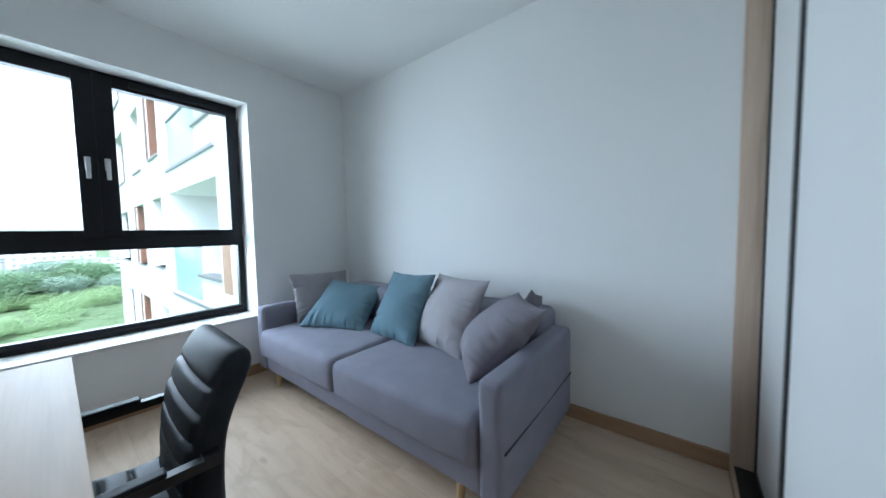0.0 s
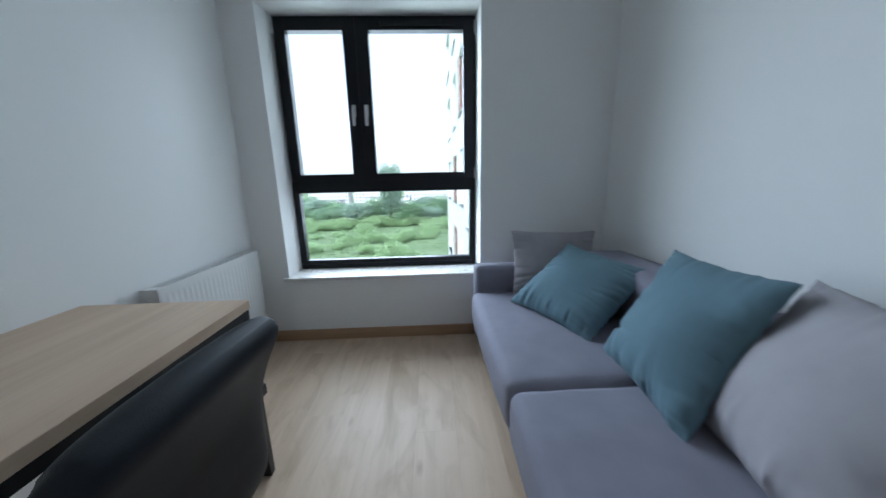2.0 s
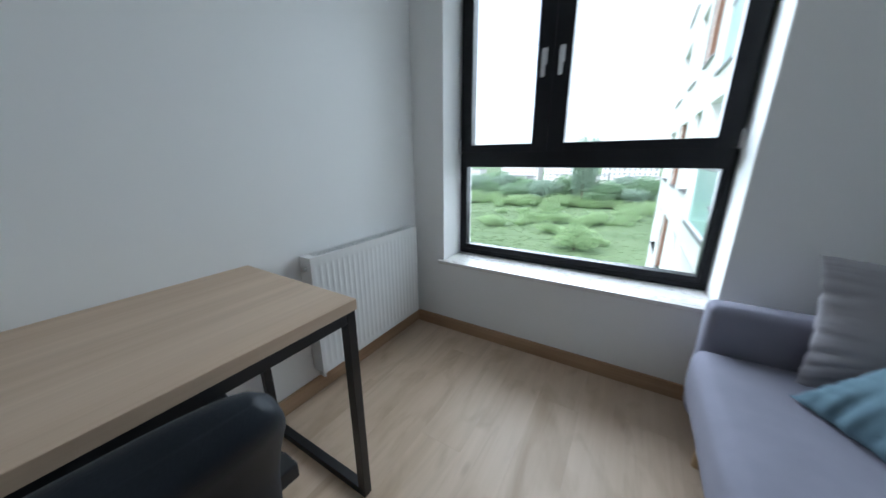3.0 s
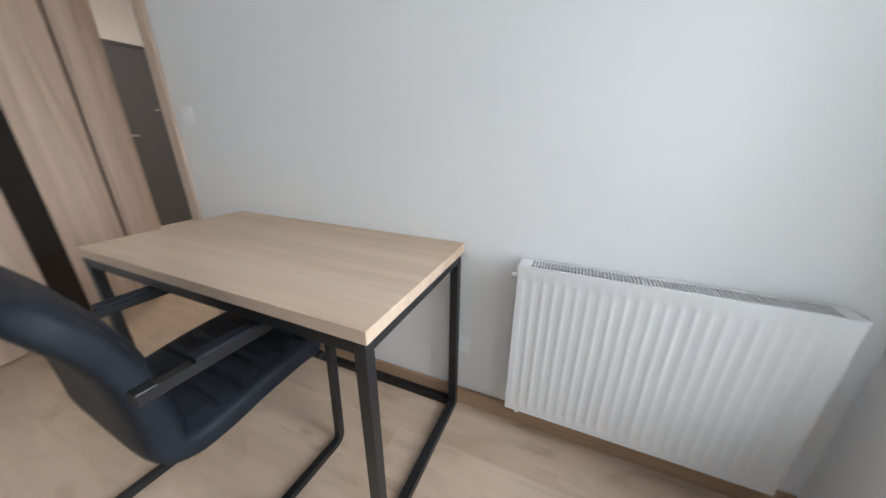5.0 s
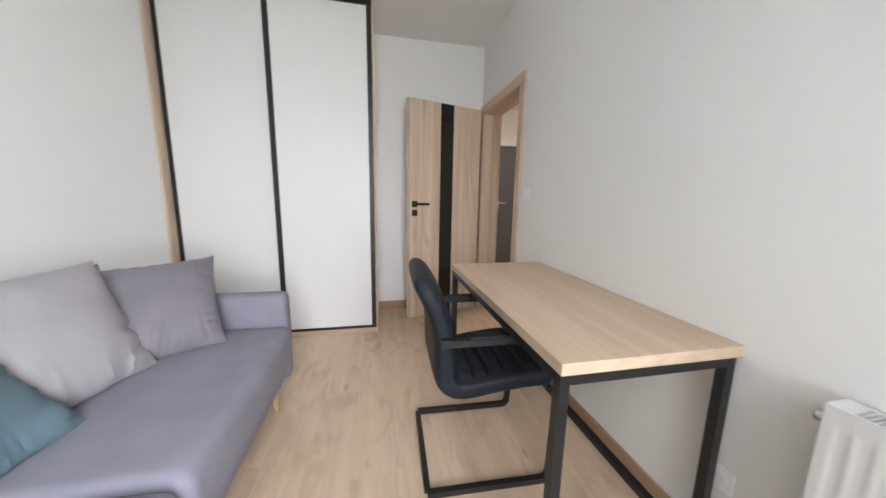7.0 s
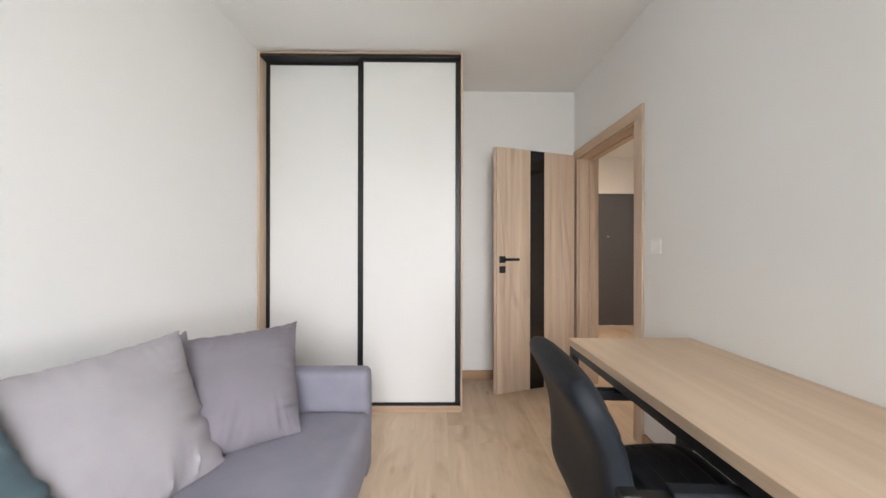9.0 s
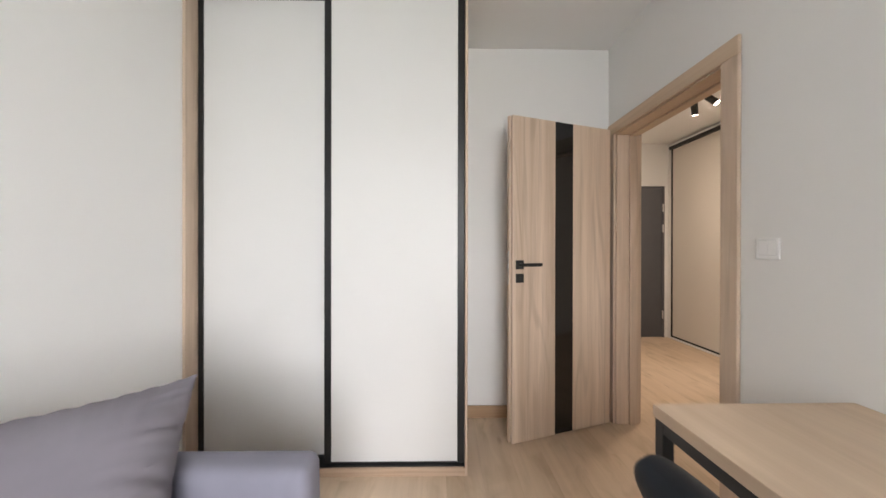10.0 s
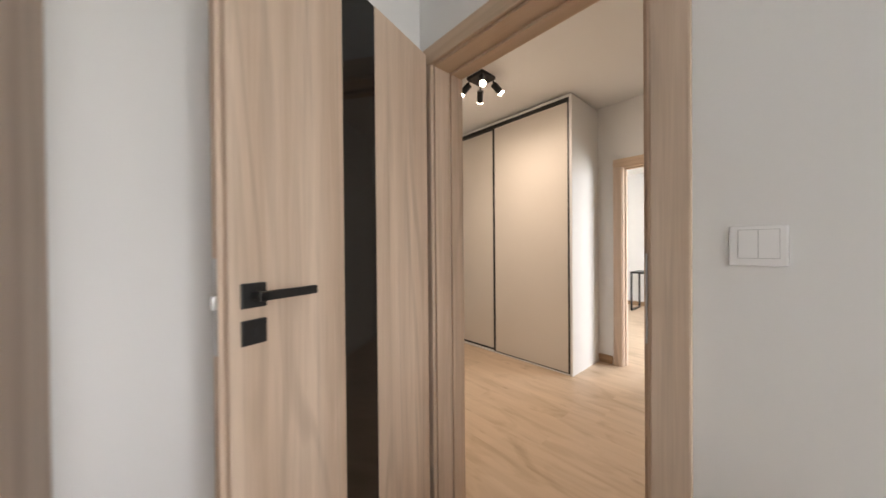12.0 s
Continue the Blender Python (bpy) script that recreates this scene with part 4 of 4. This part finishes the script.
# the wing of the building next door
FX, FY0, FY1, FTOP = 2.335, 4.25, 19.9, 9.4
wing = thing("apartment_wing", (FX + 4, 12, GROUND), "white rendered apartment wing with windows and loggias", "building")
SH = 2.87
holes = []
for k in range(-8, 3):
    z = 0.30 + SH * k
    holes += [("window", 13.55, 14.9, z + 0.05, z + 1.90), ("window", 11.15, 12.3, z + 0.10, z + 1.90), ("window", 16.7, 18.9, z + 0.05, z + 1.85),
              ("loggia", 6.95, 10.35, z - 0.42, z + 1.90)]
holes = [h for h in holes if h[4] < FTOP - 0.3]


def facade():
    """The wall, pierced by real openings: the stretches between the columns of openings, and the bands between the storeys."""
    items = []
    cols = sorted({(h[1], h[2]) for h in holes})
    y = FY0
    for a, b in cols:
        items.append(((FX, y, GROUND), (FX + 0.35, a, FTOP)))
        rows = sorted((h[3], h[4]) for h in holes if h[1] == a)
        z = GROUND
        for lo, hi in rows:
            items.append(((FX, a, z), (FX + 0.35, b, lo)))
            z = hi
        items.append(((FX, a, z), (FX + 0.35, b, FTOP)))
        y = b
    items.append(((FX, y, GROUND), (FX + 0.35, FY1, FTOP)))
    items += [((FX + 0.35, FY1 - 0.35, GROUND), (FX + 9, FY1, FTOP)), ((FX + 0.35, FY0, GROUND), (FX + 9, FY0 + 0.3, FTOP))]
    return boxes(*items)


wpart("wall", facade(), M_FACADE, wing)
wpart("roof", boxes(((FX - 0.05, FY0 - 0.05, FTOP), (FX + 9.05, FY1 + 0.05, FTOP + 0.25))), M_ROOF, wing)
for kind, a, b, lo, hi in holes:
    if kind == "window":
        w = wpart("window", boxes(((FX + 0.20, a, lo), (FX + 0.26, a + 0.07, hi)), ((FX + 0.20, b - 0.07, lo), (FX + 0.26, b, hi)),
                                  ((FX + 0.20, a + 0.07, lo), (FX + 0.26, b - 0.07, lo + 0.07)), ((FX + 0.20, a + 0.07, hi - 0.07), (FX + 0.26, b - 0.07, hi)),
                                  ((FX + 0.20, (a + b) / 2 - 0.03, lo + 0.07), (FX + 0.26, (a + b) / 2 + 0.03, hi - 0.07))), M_FRAME, wing)
        wpart("pane", boxes(((FX + 0.225, a + 0.05, lo + 0.05), (FX + 0.235, b - 0.05, hi - 0.05))), M_FARGLASS, w)
        wpart("sill", boxes(((FX - 0.05, a - 0.04, lo - 0.04), (FX + 0.2, b + 0.04, lo))), M_METALSILL, w)
        if (11 < a < 12 and lo > 1) or (13 < a < 14 and lo < 2):
            wpart("cladding", boxes(((FX + 0.02, b - 0.02, lo), (FX + 0.22, b + 0.004, hi)), ((FX - 0.012, b + 0.004, lo), (FX + 0.0, b + 0.30, hi))), M_BROWN, w, "brown cladding panel")
    else:
        g = wpart("loggia", boxes(((FX + 0.35, a - 0.1, lo - 0.2), (FX + 1.5, b + 0.1, lo)), ((FX + 0.35, a - 0.1, hi), (FX + 1.5, b + 0.1, hi + 0.1)),
                                  ((FX + 1.35, a - 0.1, lo), (FX + 1.5, b + 0.1, hi)), ((FX + 0.35, a - 0.1, lo), (FX + 1.35, a, hi)), ((FX + 0.35, b, lo), (FX + 1.35, b + 0.1, hi))), M_FACADE, wing)
        dw = wpart("balcony_door", boxes(((FX + 1.29, a + 0.3, lo + 0.02), (FX + 1.35, a + 0.38, hi - 0.2)), ((FX + 1.29, a + 1.7, lo + 0.02), (FX + 1.35, a + 1.78, hi - 0.2)),
                                         ((FX + 1.29, a + 0.38, hi - 0.28), (FX + 1.35, a + 1.7, hi - 0.2))), M_FRAME, g)
        wpart("door_pane", boxes(((FX + 1.31, a + 0.38, lo + 0.02), (FX + 1.32, a + 1.7, hi - 0.28))), M_FARGLASS, g)
        wpart("railing_glass", boxes(((FX + 0.03, a + 1.25, lo + 0.02), (FX + 0.042, b, lo + 1.08))), M_FARRAIL, g, "clear glass railing")
        wpart("handrail", boxes(((FX + 0.015, a + 1.25, lo + 1.08), (FX + 0.06, b, lo + 1.12))), M_METALSILL, g, "grey metal handrail")
        wpart("parapet", boxes(((FX + 0.02, a, lo), (FX + 0.2, a + 1.25, lo + 0.52))), M_FACADE, g)
        wpart("parapet_cap", boxes(((FX - 0.03, a - 0.02, lo + 0.52), (FX + 0.24, a + 1.3, lo + 0.57))), M_METALSILL, g)
        wpart("slab_edge", boxes(((FX - 0.04, a - 0.02, lo - 0.06), (FX + 0.3, b + 0.02, lo - 0.002))), M_METALSILL, g)
        if -0.3 < lo < 0.3:
            # cladding painted pale salmon, as lit
            wpart("cladding", boxes(((FX - 0.012, a - 0.50, lo + 0.35), (FX + 0.0, a - 0.12, lo + 1.3))), M_BROWN_LIT, g, "brown cladding panel in a paler, lit colour")

# trees, bushes and grass
def crown(seed, rx, ry, rz, n, leaf, lumps):
    rnd = random.Random(seed)
    centres = []
    for _ in range(lumps):
        d = Vector((rnd.gauss(0, 1), rnd.gauss(0, 1), rnd.gauss(0, 1))).normalized() * rnd.uniform(0.35, 0.85)
        centres.append((Vector((d.x * rx, d.y * ry, d.z * rz)), rnd.uniform(0.32, 0.55)))
    verts, faces = [], []
    for _ in range(n):
        c, s = rnd.choice(centres)
        d = Vector((rnd.gauss(0, 1), rnd.gauss(0, 1), rnd.gauss(0, 1))).normalized() * rnd.uniform(0.7, 1.05) * s
        p = c + Vector((d.x * rx, d.y * ry, d.z * rz))
        q = Euler((rnd.uniform(-0.75, 0.75), rnd.uniform(-0.75, 0.75), rnd.uniform(0, 6.3))).to_matrix()
        l = leaf * rnd.uniform(0.6, 1.3)
        k = len(verts)
        verts += [tuple(p + q @ Vector((x * l, y * l, z * l))) for x, y, z in ((-0.5, 0, 0), (0, -0.32, 0.12), (0.5, 0, 0), (0, 0.32, 0.12))]
        faces.append((k, k + 1, k + 2, k + 3))
    me = bpy.data.meshes.new("crown")
    me.from_pydata(verts, [], faces)
    return me


def tree(seed, tall, wide, material, at, label, low=0.58, deep=0.40, leaves=7000):
    rnd = random.Random(seed)
    ob = thing("tree", at, label, "tree", group="trees along the meadow")
    b = rod(bmesh.new(), (0, 0, -0.3), (0.1, 0, tall * 0.5), 0.03 * tall, 0.014 * tall, 10)
    for k in range(6):
        a = k * 1.05 + rnd.random()
        z = tall * (0.25 + 0.04 * k)
        rod(b, (0, 0, z), (math.cos(a) * wide * 0.32, math.sin(a) * wide * 0.32, z + tall * 0.22), 0.011 * tall, 0.004 * tall, 6)
    part("trunk", b, M_BARK, ob)
    me = crown(seed, wide / 2, wide / 2, tall * deep, leaves, min(0.8, tall * 0.05), 34)
    me.materials.append(material)
    c = new("crown", me)
    c.parent, c.location = ob, (0, 0, tall * low)
    return ob


def bush(seed, tall, wide, material, at, label):
    ob = thing("bush", at, label, "bush", group="bushes in the meadow")
    b = bmesh.new()
    for k in range(5):
        a = k * 1.26
        rod(b, (0, 0, -0.2), (math.cos(a) * wide * 0.25, math.sin(a) * wide * 0.25, tall * 0.6), 0.05, 0.02, 6)
    part("stems", b, M_BARK, ob)
    me = crown(seed, wide / 2, wide / 2, tall * 0.5, 6500, tall * 0.062, 22)
    me.materials.append(material)
    c = new("crown", me)
    c.parent, c.location = ob, (0, 0, tall * 0.48)
    return ob


tall_tree = tree(11, 38, 17, M_LEAF_HAZED, (-24.6, 205, GROUND), "tall broadleaf tree behind the meadow, its green paled by haze", 0.56, 0.44, 30000)
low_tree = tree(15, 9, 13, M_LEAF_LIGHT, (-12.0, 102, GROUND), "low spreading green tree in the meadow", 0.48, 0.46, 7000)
trees = [tree(12, 14, 14, M_LEAF, (-110, 245, GROUND), "mid-green broadleaf tree at the meadow's edge"), tree(13, 13, 15, M_LEAF_HAZED, (-66, 238, GROUND), "broadleaf tree at the meadow's edge, its green paled by haze"),
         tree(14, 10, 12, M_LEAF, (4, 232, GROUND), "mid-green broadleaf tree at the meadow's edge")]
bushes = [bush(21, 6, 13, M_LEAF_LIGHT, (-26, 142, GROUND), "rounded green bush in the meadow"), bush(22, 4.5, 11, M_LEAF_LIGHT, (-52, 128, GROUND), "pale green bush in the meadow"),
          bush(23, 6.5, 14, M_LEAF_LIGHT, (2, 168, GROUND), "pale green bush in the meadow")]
rnd = random.Random(4)
for k in range(64):
    y = rnd.uniform(205, 252)
    x = y * (-0.72 + 0.82 * ((k * 0.618) % 1.0))
    o = copy_thing(trees[k % 3], pose(x, y, GROUND, 0, 0, rnd.uniform(0, 360)))
    s = rnd.uniform(0.75, 1.4)
    o.scale = (s * 1.2, s * 1.2, s)
for k in range(24):
    y = rnd.uniform(112, 200)
    x = y * rnd.uniform(-0.62, 0.06)
    o = copy_thing(bushes[k % 3], pose(x, y, GROUND, 0, 0, rnd.uniform(0, 360)))
    s = rnd.uniform(0.4, 1.0)
    o.scale = (s * 1.2, s * 1.2, s)

# a hem of bushes in front of the trees
for k in range(46):
    y = rnd.uniform(188, 206)
    x = y * (-0.70 + 0.80 * ((k * 0.618 + 0.3) % 1.0))
    o = copy_thing(bushes[k % 3], pose(x, y, GROUND, 0, 0, rnd.uniform(0, 360)))
    s = rnd.uniform(0.6, 1.15)
    o.scale = (s * 1.3, s * 1.3, s)

verts, faces = [], []
for k in range(3500):
    y = 95 + 120 * rnd.random()
    x = y * rnd.uniform(-0.65, 0.1)
    a, hgt, half = rnd.uniform(0, 3.14), rnd.uniform(0.05, 0.18), rnd.uniform(0.6, 1.8)
    i = len(verts)
    dx, dy = math.cos(a) * half, math.sin(a) * half
    verts += [(x - dx, y - dy, GROUND - 0.05), (x + dx, y + dy, GROUND - 0.05), (x + dx * 0.6 + 0.2, y + dy * 0.6, GROUND + hgt), (x - dx * 0.5, y - dy * 0.5, GROUND + hgt * 0.8)]
    faces.append((i, i + 1, i + 2, i + 3))
me = bpy.data.meshes.new("tall_grass")
me.from_pydata(verts, [], faces)
me.materials.append(M_MEADOW)
tagged(new("tall_grass", me), "clumps of tall pale green meadow grass", "grass", "", "stuff")

# white blocks of flats on the horizon
def flats(at, rz, label):
    ob = thing("apartment_block", at, label, "building", rz, "white blocks of flats")
    part("wall", boxes(((-22, 0, 0), (22, 12, 14.2))), M_FARRENDER, ob)
    part("roof", boxes(((-22.3, -0.3, 14.2), (22.3, 12.3, 14.6))), M_ROOF, ob)
    pane_me = link_mesh("window", boxes(((-0.9, -0.05, 0), (0.9, 0.02, 1.6))), M_FARWIN)
    balc_me = link_mesh("balcony", boxes(((-1.8, -1.2, 0), (1.8, -0.01, 1.1))), M_FARRENDER)
    for f in range(5):
        for c in range(11):
            piece("window", pane_me, ob, (-19.5 + 3.9 * c, 0, 1.0 + 2.8 * f))
            if c % 3 == 1:
                piece("balcony", balc_me, ob, (-19.5 + 3.9 * c, 0, 0.1 + 2.8 * f))
    return ob


first = flats((-95, 262, GROUND), -14, "long white block of flats beyond the trees")
for x, y, r in ((-160, 250, -25), (-40, 300, -4), (18, 285, 6), (-215, 300, -30)):
    copy_thing(first, pose(x, y, GROUND, 0, 0, r))
for x, y, r in ((-330, 390, -30), (-255, 400, -20), (-190, 375, -22), (-125, 395, -12), (-66, 385, -8), (-4, 392, 0), (58, 380, 6)):
    o = copy_thing(first, pose(x, y, GROUND, 0, 0, r))
    o.scale = (1.2, 1.0, 1.0 + 0.75 * (0.55 + 0.4 * math.sin(x)))

# ---- floor, board by board ----
floor = structure("floor", boxes(((-0.16, -0.15, -0.2), (W + 0.2, L + 0.4, -0.006)), ((HALL_W - 0.12, HALL_S - 0.2, -0.2), (-0.16, HALL_N + 0.15, -0.006)),
                                 ((FAR_W - 0.2, FAR_S - 0.2, -0.2), (HALL_W - 0.12, FAR_N + 0.3, -0.006))), M_GAP, "light oak laminate floor boards", "floor")
BW, BL = 0.193, 1.285
cache = {}


def board(w, l):
    key = (round(w, 3), round(l, 3))
    if key not in cache:
        bm = bmesh.new()
        c = 0.0002
        bot = [bm.verts.new((x, y, -0.006)) for x, y in ((0.0001, 0.0001), (w - 0.0001, 0.0001), (w - 0.0001, l - 0.0001), (0.0001, l - 0.0001))]
        mid = [bm.verts.new((v.co.x, v.co.y, -0.0006)) for v in bot]
        top = [bm.verts.new((x, y, 0.0)) for x, y in ((c, c), (w - c, c), (w - c, l - c), (c, l - c))]
        for a, b in ((bot, mid), (mid, top)):
            for k in range(4):
                bm.faces.new((a[k], a[(k + 1) % 4], b[(k + 1) % 4], b[k]))
        bm.faces.new(top)
        cache[key] = link_mesh("floor_board", bm, M_FLOOR)
    return cache[key]


for x0, x1, y0, y1 in ((-0.16, W, 0.0, L), (HALL_W, -0.16, HALL_S, HALL_N), (FAR_W, HALL_W, FAR_S, FAR_N)):
    x, row = x0, 0
    while x < x1 - 0.005:
        w = min(BW, x1 - x)
        y = y0 - BL * ((0.37 * row + 0.2 + 0.11 * (row % 3)) % 1.0)
        while y < y1 - 0.005:
            a, b = max(y, y0), min(y + BL, y1)
            if b - a > 0.01:
                piece("floor_board", board(w, b - a), floor, (x, a, 0))
            y += BL
        x += BW
        row += 1
